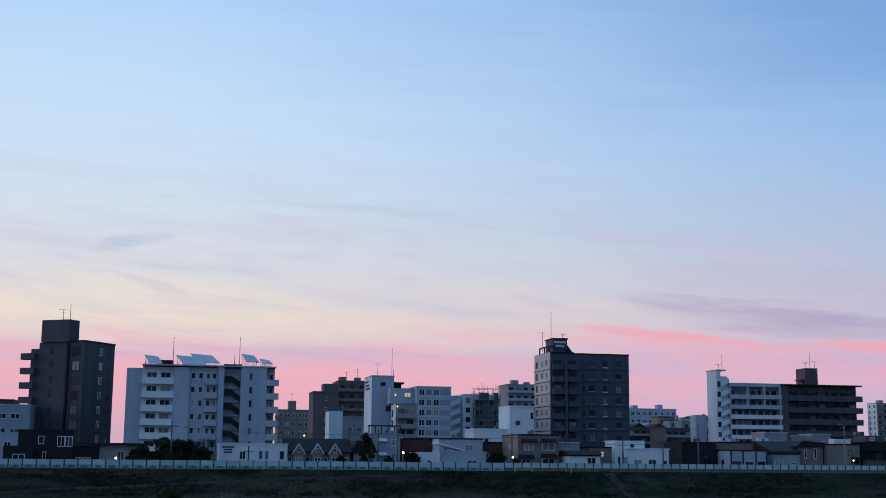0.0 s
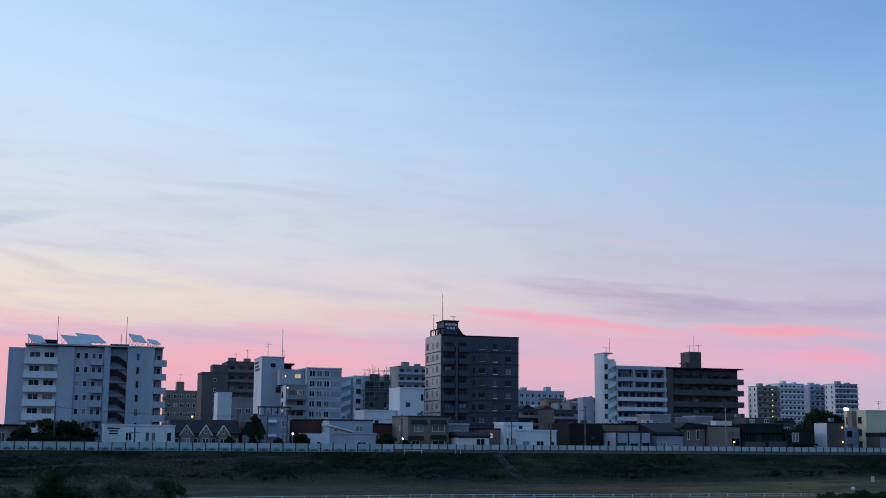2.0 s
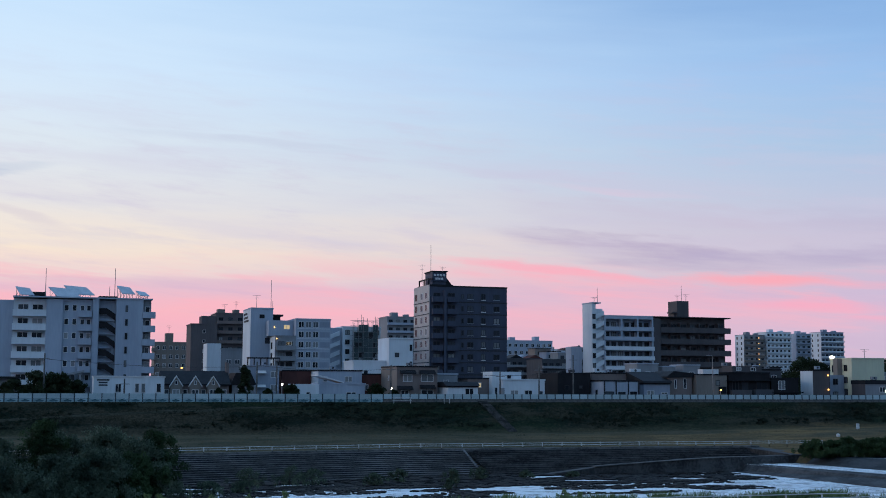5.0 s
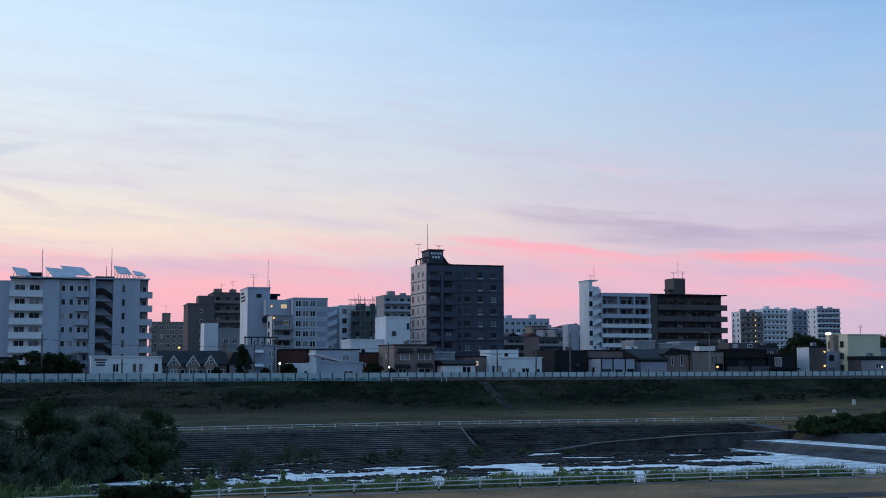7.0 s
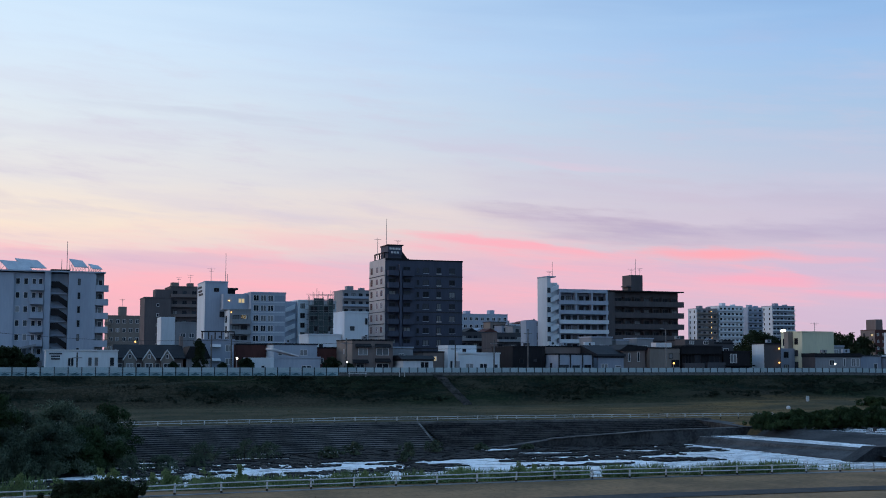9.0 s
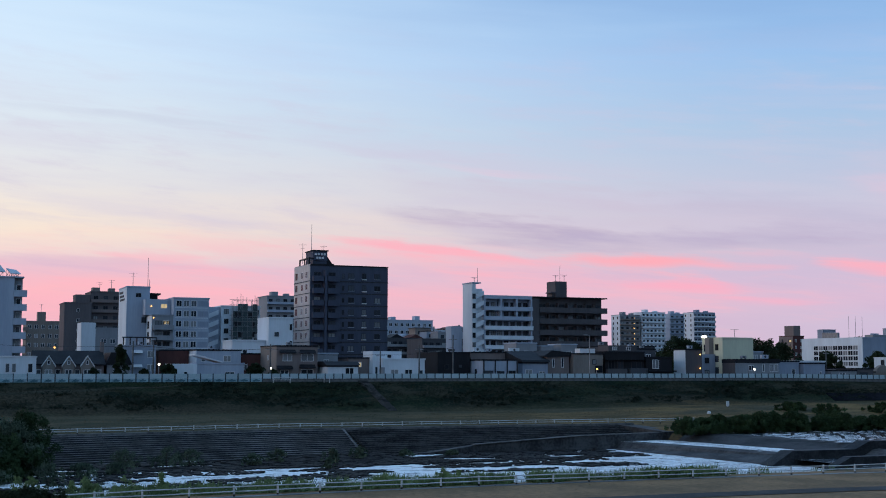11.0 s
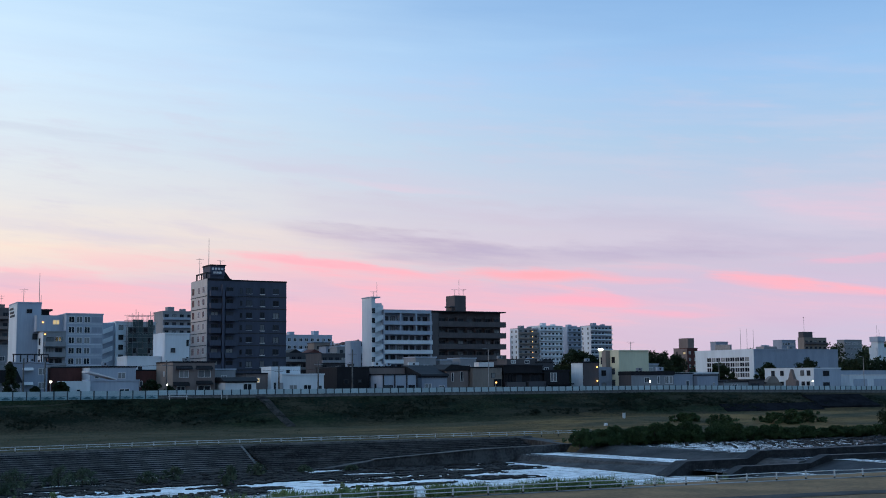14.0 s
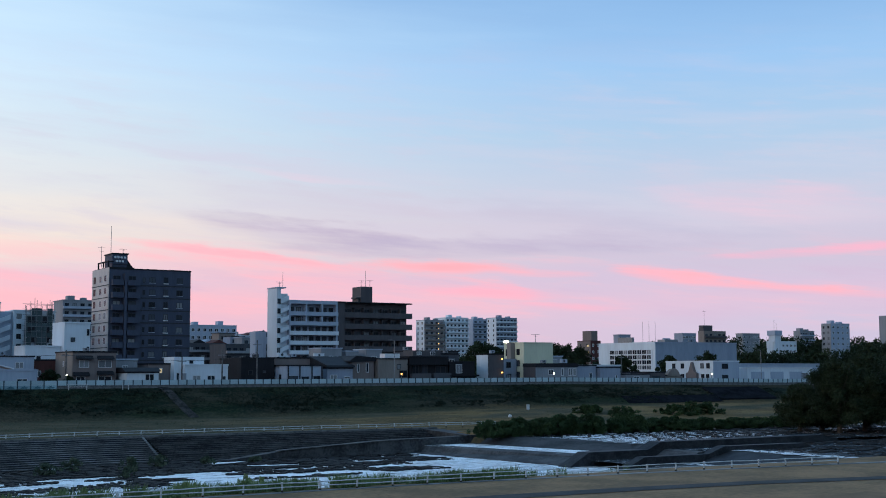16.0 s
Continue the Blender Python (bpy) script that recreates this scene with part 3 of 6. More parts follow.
foam_sheet("foam", 20, 92, 112, 152, -2.87, 500, 0.2, 0.9, 5)
foam_sheet("foam_near", 10, 92, 99, 126, -2.86, 2600, 0.12, 0.6, 15)
foam_sheet("foam_side", 76, 94, 92, 150, -2.86, 420, 0.3, 1.6, 6)
foam_sheet("foam_pool", 97, 100, 123, 153, -1.79, 120, 0.4, 1.4, 9)
foam_sheet("foam_teeth", 112, 140, 124, 149, -0.84, 520, 0.2, 0.9, 7)
foam_sheet("foam_crest", 108, 118, 124, 146, -0.84, 260, 0.3, 1.6, 10)
foam_sheet("foam_channel", 99, 106, 88, 113, -2.47, 420, 0.3, 1.6, 8)
foam_sheet("foam_lip", 111.4, 114, 88, 113, -1.13, 260, 0.2, 0.9, 17)


def slabs(name, n, x0, x1, y0, y1, z, seed, size=(0.8, 3.4), bare=-0.34):
    """Flat ledges of dark rock, each its own uneven slab."""
    rnd = random.Random(seed)
    t = thing(name, "flat dark wet rock ledges in shallow water", "rock ledges", pose(0, 0, 0), kind="stuff")
    b = bmesh.new()
    for _ in range(n):
        x, y = rnd.uniform(x0, x1), rnd.uniform(y0, y1)
        if noise.noise((x * 0.09, y * 0.22, seed)) < bare:
            continue
        l, wd, h = rnd.uniform(*size), rnd.uniform(0.25, 0.75), rnd.uniform(0.03, 0.2)
        lo, hi = [], []
        for i in range(7):
            a = i * math.tau / 7
            px, py = x + l * math.cos(a) * rnd.uniform(0.6, 1), y + wd * math.sin(a) * rnd.uniform(0.6, 1.2)
            lo.append(b.verts.new((px, py, z - 0.3))), hi.append(b.verts.new((px * 0.98 + x * 0.02, py, z + h * rnd.uniform(0.7, 1.1))))
        b.faces.new(hi)
        for i in range(7):
            b.faces.new((lo[i], lo[(i + 1) % 7], hi[(i + 1) % 7], hi[i]))
    part("ledge", b, ROCK, t)


slabs("rock_ledges", 4600, -20, 74, 138, 156, -2.9, 11, (0.35, 1.8))
slabs("rock_ledges_right", 520, 70, 88, 140, 153, -2.9, 18, (0.4, 1.5))
slabs("rock_ledges_near", 3200, -14, 44, 117, 139, -2.9, 12, (0.12, 0.75), 0.0)
slabs("rock_ledges_mid", 1500, 42, 80, 125, 141, -2.9, 19, (0.15, 0.9), 0.02)
slabs("rock_ledges_left", 2600, -20, 14, 91, 118, -2.9, 21, (0.3, 1.1), -0.6)
slabs("rock_bar", 2600, 118, 200, 88, 122, -1.25, 13, (0.3, 1.3))
slabs("rock_bar_upper", 1300, 128, 210, 122, 149, -0.9, 14, (0.3, 1.3))

# railings along both banks
def railing(name, label, x0, x1, line, step, tall, ground_z):
    """A pipe railing with two rails whose posts follow the line y = line(x)."""
    t = thing(name, label, "railing", pose(0, 0, ground_z), "white riverside railings")
    pb = bmesh.new()
    tube(pb, (0, 0, 0.1), (0, 0, tall), 0.07, 0.07, 8)
    tube(pb, (0, 0, tall), (0, 0, tall + 0.04), 0.07, 0.03, 8)
    post = mesh("post", pb, RAIL)
    fb = bmesh.new()
    tube(fb, (0, 0, -0.2), (0, 0, 0.16), 0.08, 0.076, 8)
    foot_me = mesh("post_foot", fb, BARK)
    n = int((x1 - x0) / step)
    for k in range(n + 1):
        ob = part("post", post, None, t)
        ob.matrix_basis = pose(x0 + k * step, line(x0 + k * step), random.uniform(-0.02, 0.02), random.uniform(-2, 2), random.uniform(-2, 2), 0)
        part("post_foot", foot_me, None, ob, "rust-dark post foot")
    for z in (tall * 0.52, tall * 0.95):
        ends = [z + random.uniform(-0.022, 0.022) for _ in range(n + 1)]
        for k in range(n):
            b = bmesh.new()
            xa, xb = x0 + k * step, x0 + (k + 1) * step
            p, q = Vector((xa, line(xa) - 0.07, ends[k])), Vector((xb, line(xb) - 0.07, ends[k + 1]))
            m = (p + q) / 2 + Vector((0, 0, random.uniform(-0.03, 0.008)))
            tube(b, p, m, 0.042, 0.042, 6), tube(b, m, q, 0.042, 0.042, 6)
            part("rail", b, RAIL, t)


def near_line(x):
    return 83.0 - 2.6 * ((x - 42) / (38 if x < 42 else 45)) ** 2


railing("near_railing", "weathered white pipe railing beside the riverside path", -10.53, 94.6, near_line, 3.02, 0.70, 0.0)
kb = thing("kerb", "low worn concrete kerb under the near railing", "kerb", pose(0, 0, 0), kind="structure")
for k in range(24):
    xa, xb = 3.0 + k * 4.0, 6.97 + k * 4.0
    b, lift = bmesh.new(), random.uniform(-0.015, 0.015)
    v = [b.verts.new((x, near_line(x) + dy, z)) for z in (-0.3, 0.03 + lift) for dy in (-0.42, 0.25) for x in (xa, xb)]
    for f in ((0, 2, 3, 1), (4, 5, 7, 6), (0, 1, 5, 4), (2, 6, 7, 3), (0, 4, 6, 2), (1, 3, 7, 5)):
        b.faces.new([v[i] for i in f])
    part("kerb_stone", b, NOSING, kb)
railing("far_railing", "white pipe railing on top of the revetment", -50.0, 112.0, lambda x: bank_line(x) + 0.1, 3.0, 0.70, 0.03)

# fence along the crest of the dike
fence = thing("dike_fence", "pale panelled fence along the dike road", "fence", pose(0, 197, CREST))


def fence_drop(x):
    return -0.62 * min(1, max(0, (x - 150) / 60))


post = mesh("post", boxed((-0.07, 0.07, -0.12, 0.02, 0, 1.33)), POST)
wide = (mesh("panel", boxed((0.09, 1.91, -0.04, 0.02, 0.52, 1.28)), FENCEWHITE), mesh("lower_panel", boxed((0.09, 1.91, -0.05, 0.03, 0, 0.50)), FENCELOW))
slim = mesh("panel", boxed((0.08, 1.42, -0.04, 0.02, 0.52, 1.3)), FENCEWHITE)
mb = bmesh.new()
mb.faces.new([mb.verts.new(p) for p in ((0.35, -0.058, 0.16), (0.8, -0.058, 0.06), (1.3, -0.058, 0.08), (1.7, -0.058, 0.2), (1.25, -0.058, 0.36), (1.0, -0.058, 0.47), (0.75, -0.058, 0.34))])
motif = mesh("motif", mb, TEAL)
x = -62.5
while x < 51.5:
    part("post", post, None, fence).location = (x, 0, 0)
    part("panel", wide[0], None, fence).location = (x, 0, 0)
    lp = part("lower_panel", wide[1], None, fence)
    lp.location = (x, 0, 0)
    part("motif", motif, None, lp, "teal painted hill shape")
    x += 2.0
kerb_me = mesh("kerb", boxed((0.0, 1.498, -0.2, 0.15, -0.5, 0.5)), CONCRETE)
while x < 262:
    part("post", post, None, fence).location = (x, 0, fence_drop(x))
    part("panel", slim, None, fence).location = (x, 0, fence_drop(x))
    part("kerb", kerb_me, None, fence, "plain concrete kerb block").location = (x, 0, fence_drop(x))
    x += 1.5
# solid black strip added for the shadow line below the fence
part("base_gap", boxed((-62.5, 51.5, -0.25, 0.1, -0.35, -0.003)), BLACK, fence, "black strip put in as shade under the fence")
tagged(new("pavement", mesh("pavement", boxed((-300, 500, 199, 206, 5.0, 5.47)), ASPHALT)), "dark asphalt dike road behind the fence", "road", kind="structure")

# a worn track that climbs the dike slantwise
tb = bmesh.new()
line = []
for k in range(41):
    u = k / 40
    cx, cy = -26 + 66 * u, 190.2 + 5.4 * u + 0.25 * noise.noise((u * 9, 2, 0))
    half = (0.42 + 0.12 * noise.noise((u * 14, 5, 0))) * min(1, 6 * u + 0.1, 5 * (1 - u) + 0.05)
    line.append([tb.verts.new((cx, y_, level(cx, y_) + up)) for y_, up in ((cy - half, -0.06), (cy, 0.12), (cy + half, -0.06))])
for p, q in zip(line, line[1:]):
    for i in range(2):
        tb.faces.new((p[i], q[i], q[i + 1], p[i + 1]))
tagged(new("track", mesh("track", tb, TRACK)), "narrow worn earth track slanting up the dike", "track", kind="structure")

# steps up the dike
st = thing("dike_steps", "narrow worn concrete steps up the grassy dike", "steps", pose(67.6, 0, 0), kind="structure")
for k in range(30):
    y0, x0 = 187.8 + k * 0.29, 0.07 * (29 - k)
    z0 = level(69.5, y0 + 0.2)
    part("step", boxed((x0, x0 + 1.5, y0, y0 + 0.4, z0 - 0.4, z0 + 0.18)), STAIR, st)


# ---- large blocks of flats ----
def floors(first, step, n):
    return [first - step * k for k in range(n)]


def dark_left_flats():
    """Eleven-storey dark flats that stand at an angle to the river, with a lift tower."""
    W, d, h = 14.9, 10.3, 25.3
    t = thing("apartment_tower", "dark grey tiled apartment tower with lift tower", "apartment building", pose(-32.0, 273.1, STREET, 0, 0, -33))
    part("wall", boxed((3.6, W, 0, d, 0, h)), DARKGREY, t)
    part("roof", boxed((11.2, W + 0.12, -0.12, d + 0.12, h, h + 0.3)), ROOF, t)
    part("lift_tower", boxed((4.4, 11.4, -0.6, 2.6, h, 29.9)), DARKGREY, t)
    part("stair_wing", boxed((0.9, 3.6, 0.8, 8, 0, h - 1.2)), DARKGREY, t)
    part("pilaster", boxed((10.9, 11.3, -0.5, 0, 0, h)), BLACK, t)
    for z in floors(21.9, 3.0, 8):
        balcony(t, 0.0, 3.4, z, 1.3, 1.15, DARKGREY)
        window(t, 6.8, z + 1.0, 0.7, 1.5, y=-0.0, frame_mat=DARKFRAME)
        window(t, 13.0, z + 0.5, 1.9, 1.9, frame_mat=DARKFRAME)
        window(t, W, z + 0.9, 1.0, 1.5, face="right", y=5.6)
        window(t, W, z + 0.9, 0.9, 0.9, face="right", y=8.6, frame_mat=DARKFRAME)
    antenna(-23.4, 274, 35.2, 4.2, False)
    antenna(-24.9, 275, 35.2, 3.2)


def solar_flats():
    """White seven-storey flats with an open stair and solar arrays on the roof."""
    t = thing("apartment_block", "white seven-storey apartment block with rooftop solar arrays", "apartment building", pose(-10.5, 255, STREET))
    H = 19.9
    wing(t, 0, 3.1, 1.4, 14, H - 0.3, PALE)
    wing(t, 3.1, 9.2, 1.3, 14, H, WHITE)
    wing(t, 9.2, 12.3, 0.0, 14, H, PALE)
    wing(t, 12.3, 17.9, 0.5, 14, H, PALE)
    wing(t, 17.9, 19.1, -0.3, 14, H + 0.2, PALE)
    wing(t, 19.1, 22.4, 1.3, 14, H, PALE)
    wing(t, 22.4, 27.6, -0.4, 14, H + 0.2, PALE)
    wing(t, 27.6, 29.2, 0.6, 14, H + 0.2, GREY)
    part("roof", boxed((3.0, 29.4, -0.6, 14.2, H + 0.2, H + 0.45)), PALE, t)
    for z in floors(16.6, 2.72, 6):
        balcony(t, 3.0, 9.3, z, 1.25, 1.15, WHITE).location = (0, 1.3, 0)
        for x in (4.9, 7.6):
            window(t, x, z + 0.35, 2.0, 1.9, y=1.3)
        for x in (13.0, 14.5):
            window(t, x, z + 1.0, 0.85, 1.25, y=0.5)
        balcony(t, 15.3, 17.8, z, 1.2, 1.1, PALE).location = (0, 0.5, 0)
        for x in (16.0, 17.2):
            window(t, x, z + 0.3, 0.8, 1.9, y=0.5)
        window(t, 24.4, z + 1.0, 0.5, 1.3, y=-0.4, frame_mat=DARKFRAME)
        balcony(t, 27.5, 30.0, z, 1.2, 1.1, PALE).location = (0, 0.6, 0)
        window(t, 28.5, z + 0.3, 0.9, 1.9, y=0.6)
        # open stair: a landing and a sloping flight with a dark parapet
        part("landing", boxed((19.2, 20.7, 0.2, 0.4, z + 0.5, z + 1.7)), BLACK, t)
        part("stair_flight", prism([(20.6, z + 0.5), (20.6, z + 1.7), (22.3, z + 0.55), (22.3, z - 0.75)], 0.25, 0.45, "y"), BLACK, t, "dark sloping stair parapet")
        part("floor_slab", boxed((19.2, 22.3, 0.5, 1.3, z - 0.75, z - 0.6)), PALE, t)
    part("stair_roof", boxed((19.0, 22.6, -0.3, 4, H + 0.3, H + 0.75)), ROOF, t)
    part("tank_house", boxed((5.9, 9.0, 3, 7, H + 0.5, H + 1.5)), ROOF, t)
    part("porch_roof", prism([(7.5, 3.6), (16.5, 5.6), (16.5, 6.0), (7.5, 4.0)], -9, 0, "y"), GREY, t, "sloping grey porch roof")
    part("porch_post", boxed((15.6, 16.0, -8.8, -8.4, 0, 5.4)), GREY, t)
    for x0, x1, z0, z1, y in ((3.3, 6.9, 20.6, 22.4, 1.0), (9.4, 15.7, 20.4, 22.5, 1.5), (12.3, 18.4, 21.2, 23.2, 5.5), (22.4, 26.1, 21.3, 23.1, 1.5), (26.1, 28.9, 21.0, 22.2, 1.5)):
        s = thing("solar_array", "tilted solar array on a steel frame, sky sheen in its colour", "solar panel", pose(-10.5 + x0, 255 + y, STREET), "rooftop solar arrays")
        L = x1 - x0
        b = bmesh.new()
        v = [b.verts.new(p) for p in ((0.0, 0, z1 - 0.15), (L * 0.72, 1.5, z1 - 0.35), (L, 0.4, z0 + 0.05), (L * 0.28, -1.1, z0 + 0.05))]
        v2 = [b.verts.new(q.co + Vector((0, 0.05, -0.12))) for q in v]
        b.faces.new(v), b.faces.new(v2[::-1])
        for i in range(4):
            b.faces.new((v[i], v[(i + 1) % 4], v2[(i + 1) % 4], v2[i]))
        bmesh.ops.recalc_face_normals(b, faces=b.faces)
        part("panel", b, SOLAR, s)
        fb = bmesh.new()
        for k in range(6):
            u = 0.06 + 0.8 * k / 5
            tube(fb, (L * u, 0.6, H + 0.4), (L * u, 0.6, z1 - (z1 - z0) * u - 0.15), 0.05, 0.05, 5)
            if k:
                tube(fb, (L * (u - 0.16), 0.6, H + 0.5), (L * u, 0.6, z1 - (z1 - z0) * u - 0.2), 0.04, 0.04, 4)
        part("frame", fb, STEEL, s)
    antenna(-1.6, 257, 25.8, 5.6, False)
    antenna(11.6, 257, 25.8, 6.0, False)
    antenna(10.6, 257, 25.8, 2.4, False)


def navy_tower():
    """Ten-storey dark blue tiled flats with a roof sign, the tallest block on the bank."""
    t = thing("apartment_tower", "ten-storey navy tiled apartment tower with roof sign", "apartment building", pose(85.8, 285, STREET))
    W, d, H = 19.6, 13.3, 27.3
    part("wall", boxed((0, W, 0, d, 0, H - 0.3)), NAVY, t)
    # end wall of beige tile, paler still to stand for the evening glow
    part("side_wall", boxed((-0.15, -0.003, 0.05, d, 0, H + 0.1)), BEIGE, t, "beige tiled end wall, evening glow in its colour")
    part("roof", boxed((5.8, W + 0.1, -0.1, d, H - 0.3, H)), ROOF, t)
    part("roof", boxed((0, 5.8, -0.1, d, H - 0.3, H + 0.2)), ROOF, t)
    for z in floors(24.0, 2.9, 9):
        part("floor_band", boxed((7.4, W + 0.05, -0.07, -0.003, z - 0.75, z - 0.5)), DARKFRAME, t)
        part("floor_band", boxed((-0.22, -0.153, 0.05, d, z - 0.75, z - 0.55)), DARKGREY, t)
        side_windows(t, (2.6, 6.4), (z + 0.1,), 1.7, 1.6, x=-0.15)
        window(t, -0.15, z + 0.1, 1.5, 1.6, face="left", y=11.2, frame_mat=DARKFRAME)
        for x0, x1 in ((0.4, 3.0), (4.0, 6.8)):
            balcony(t, x0, x1, z - 0.6, 1.4, 1.15, NAVY)
            window(t, (x0 + x1) / 2, z - 0.4, 1.7, 1.9, frame_mat=DARKFRAME)
        part("fin", boxed((3.2, 3.8, -1.4, 0, z - 0.9, z + 2.0)), NAVY, t)
        window(t, 8.2, z + 0.1, 0.6, 1.2, frame_mat=DARKFRAME)
        window(t, 10.2, z + 0.1, 1.5, 1.3, frame_mat=DARKFRAME)
        window(t, 13.5, z + 0.1, 1.1, 1.4, frame_mat=DARKFRAME)
        part("window_sill", boxed((12.9, 14.1, -0.3, 0, z - 0.15, z + 0.05)), TRIM, t)
        part("window_sill", boxed((9.4, 11.0, -0.2, 0, z - 0.02, z + 0.08)), PALE, t), part("window_sill", boxed((16.1, 17.7, -0.2, 0, z - 0.02, z + 0.08)), PALE, t)
        window(t, 16.9, z + 0.1, 1.5, 1.3, frame_mat=DARKFRAME)
    part("lift_house", boxed((1.2, 4.6, 2, 8, H + 0.2, 30.7)), NAVY, t)
    part("lift_house_roof", boxed((1.0, 5.0, 1.6, 8.2, 30.7, 30.95)), ROOF, t)
    part("brace", prism([(4.5, 27.3), (4.5, 30.0), (6.6, 27.3)], 2.5, 7, "y"), ROOF, t)
    each("pergola_beam", ROOF, t, (-0.1, 1.2, 1.0, 1.3, 28.7, 29.0), (-0.1, 0.2, 1.0, 1.3, H, 28.7), (-0.1, 0.2, 9.0, 9.3, H, 28.7), (-0.1, 0.2, 1.3, 9.3, 28.7, 29.0), (-0.1, 0.2, 5.0, 5.2, H, 28.7))
    sign = part("sign_board", boxed((1.1, 4.7, 1.75, 1.95, 28.4, 30.6)), NAVY, t, "dark blue roof sign")
    for z, xs in ((29.7, (1.5, 2.25, 3.0, 3.75)), (28.8, (1.9, 2.6, 3.3))):
        for x in xs:
            part("sign_mark", boxed((x, x + 0.55, 1.70, 1.748, z, z + 0.5)), TRIM, sign)
    antenna(86.9, 288, 36.2, 6.5, False)
    antenna(85.0, 289, 33.0, 5.0)
    antenna(89.8, 288, 36.2, 1.3)


def white_gallery_flats():
    """White eight-storey flats with a stair tower and long gallery parapets."""
    t = thing("apartment_block", "white eight-storey apartment block with stair tower", "apartment building", pose(130.2, 290, STREET))
    H = 21.4
    part("wall", boxed((3.4, 16.9, 1.4, 12, 0, H - 0.9)), BLUEGREY, t)
    each("stair_tower", WHITE, t, (0, 1.0, 0, 6, 0, 24.3), (1.0, 3.3, 0.9, 6, 0, 23.0))
    part("tower_roof", boxed((-0.1, 2.4, -0.2, 6.2, 24.3, 24.6)), PALE, t)
    part("end_wing", boxed((-3.0, -0.02, 6.5, 10, 0, 13.5)), PALE, t)
    part("roof", boxed((3.3, 17.0, -0.2, 12, H - 0.9, H)), PALE, t)
    part("pier", boxed((3.3, 3.7, -0.2, 1.4, 0, H - 0.9)), PALE, t)
    for x in (7.9, 12.4, 16.6):
        part("pier", boxed((x, x + 0.45, -0.2, 1.4, 0 if x > 16 else 16.0, H - 0.9)), PALE, t)
    for i, z in enumerate(floors(18.2, 2.48, 8)):
        balcony(t, 3.4, 17.2, z - 0.55, 0.3, 0.86, WHITE if i > 1 else PALE, "gallery").location = (0, -0.2 if i > 1 else 0.0, 0)
        part("floor_slab", boxed((3.7, 16.6, 0.0, 1.4, z - 0.7, z - 0.56)), PALE, t)
        for k in range(7):
            window(t, 4.7 + k * 1.85, z - 0.4, 1.25, 1.9, y=1.4, frame_mat=DARKFRAME)
    for z in floors(20.6, 2.48, 9):
        part("stair_parapet", prism([(1.0, z - 0.3), (1.0, z + 0.85), (3.3, z + 1.9), (3.3, z + 0.75)], 0.0, 0.25, "y"), WHITE, t)
        window(t, 0.52, z - 0.25, 0.85, 1.3, frame_mat=DARKFRAME)
    antenna(132.6, 292, 29.7, 4.2, False)
    antenna(131.7, 292, 29.7, 1.8)


def brown_flats():
    """Dark brown seven-storey flats with deep balconies and a lift house."""
    t = thing("apartment_block", "dark brown seven-storey apartment block with balconies", "apartment building", pose(149.4, 290, STREET))
    W, H = 20.0, 21.1
    part("wall", boxed((0, W - 0.6, 1.5, 12, 0, H)), BROWNTILE, t)
    part("end_wall", boxed((-2.0, 0, 0.0, 12, 0, H - 0.1)), BROWNTILE, t)
    part("roof", boxed((-2.1, W + 0.2, -0.3, 12.2, H, H + 0.28)), ROOF, t)
    for i, z in enumerate(floors(17.4, 2.95, 7)):
        balcony(t, 0.05, W + (0.3 if i % 1 == 0 else 0), z, 1.6, 1.25, BROWNTILE).location = (0, 1.5, 0)
        for k in range(7):
            window(t, 1.6 + k * 2.75, z + 0.1, 1.9, 2.0, y=1.5, frame_mat=DARKFRAME)
        for k in range(6):
            part("divider", boxed((2.95 + k * 2.75, 3.05 + k * 2.75, 0.1, 1.5, z, z + 2.4)), BROWNTILE, t)
    part("lift_house", boxed((6.9, 10.3, 4, 9, H + 0.28, 25.8)), BROWNTILE, t)
    each("landing", BROWNTILE, t, (5.5, 6.9, 4, 7, 22.6, 22.95), (6.2, 6.9, 4.5, 7, 21.5, 22.6))
    antenna(158.7, 296, 31.2, 4.4, False)
    antenna(157.4, 296, 31.2, 1.8)
    antenna(160.0, 296, 31.2, 2.0)


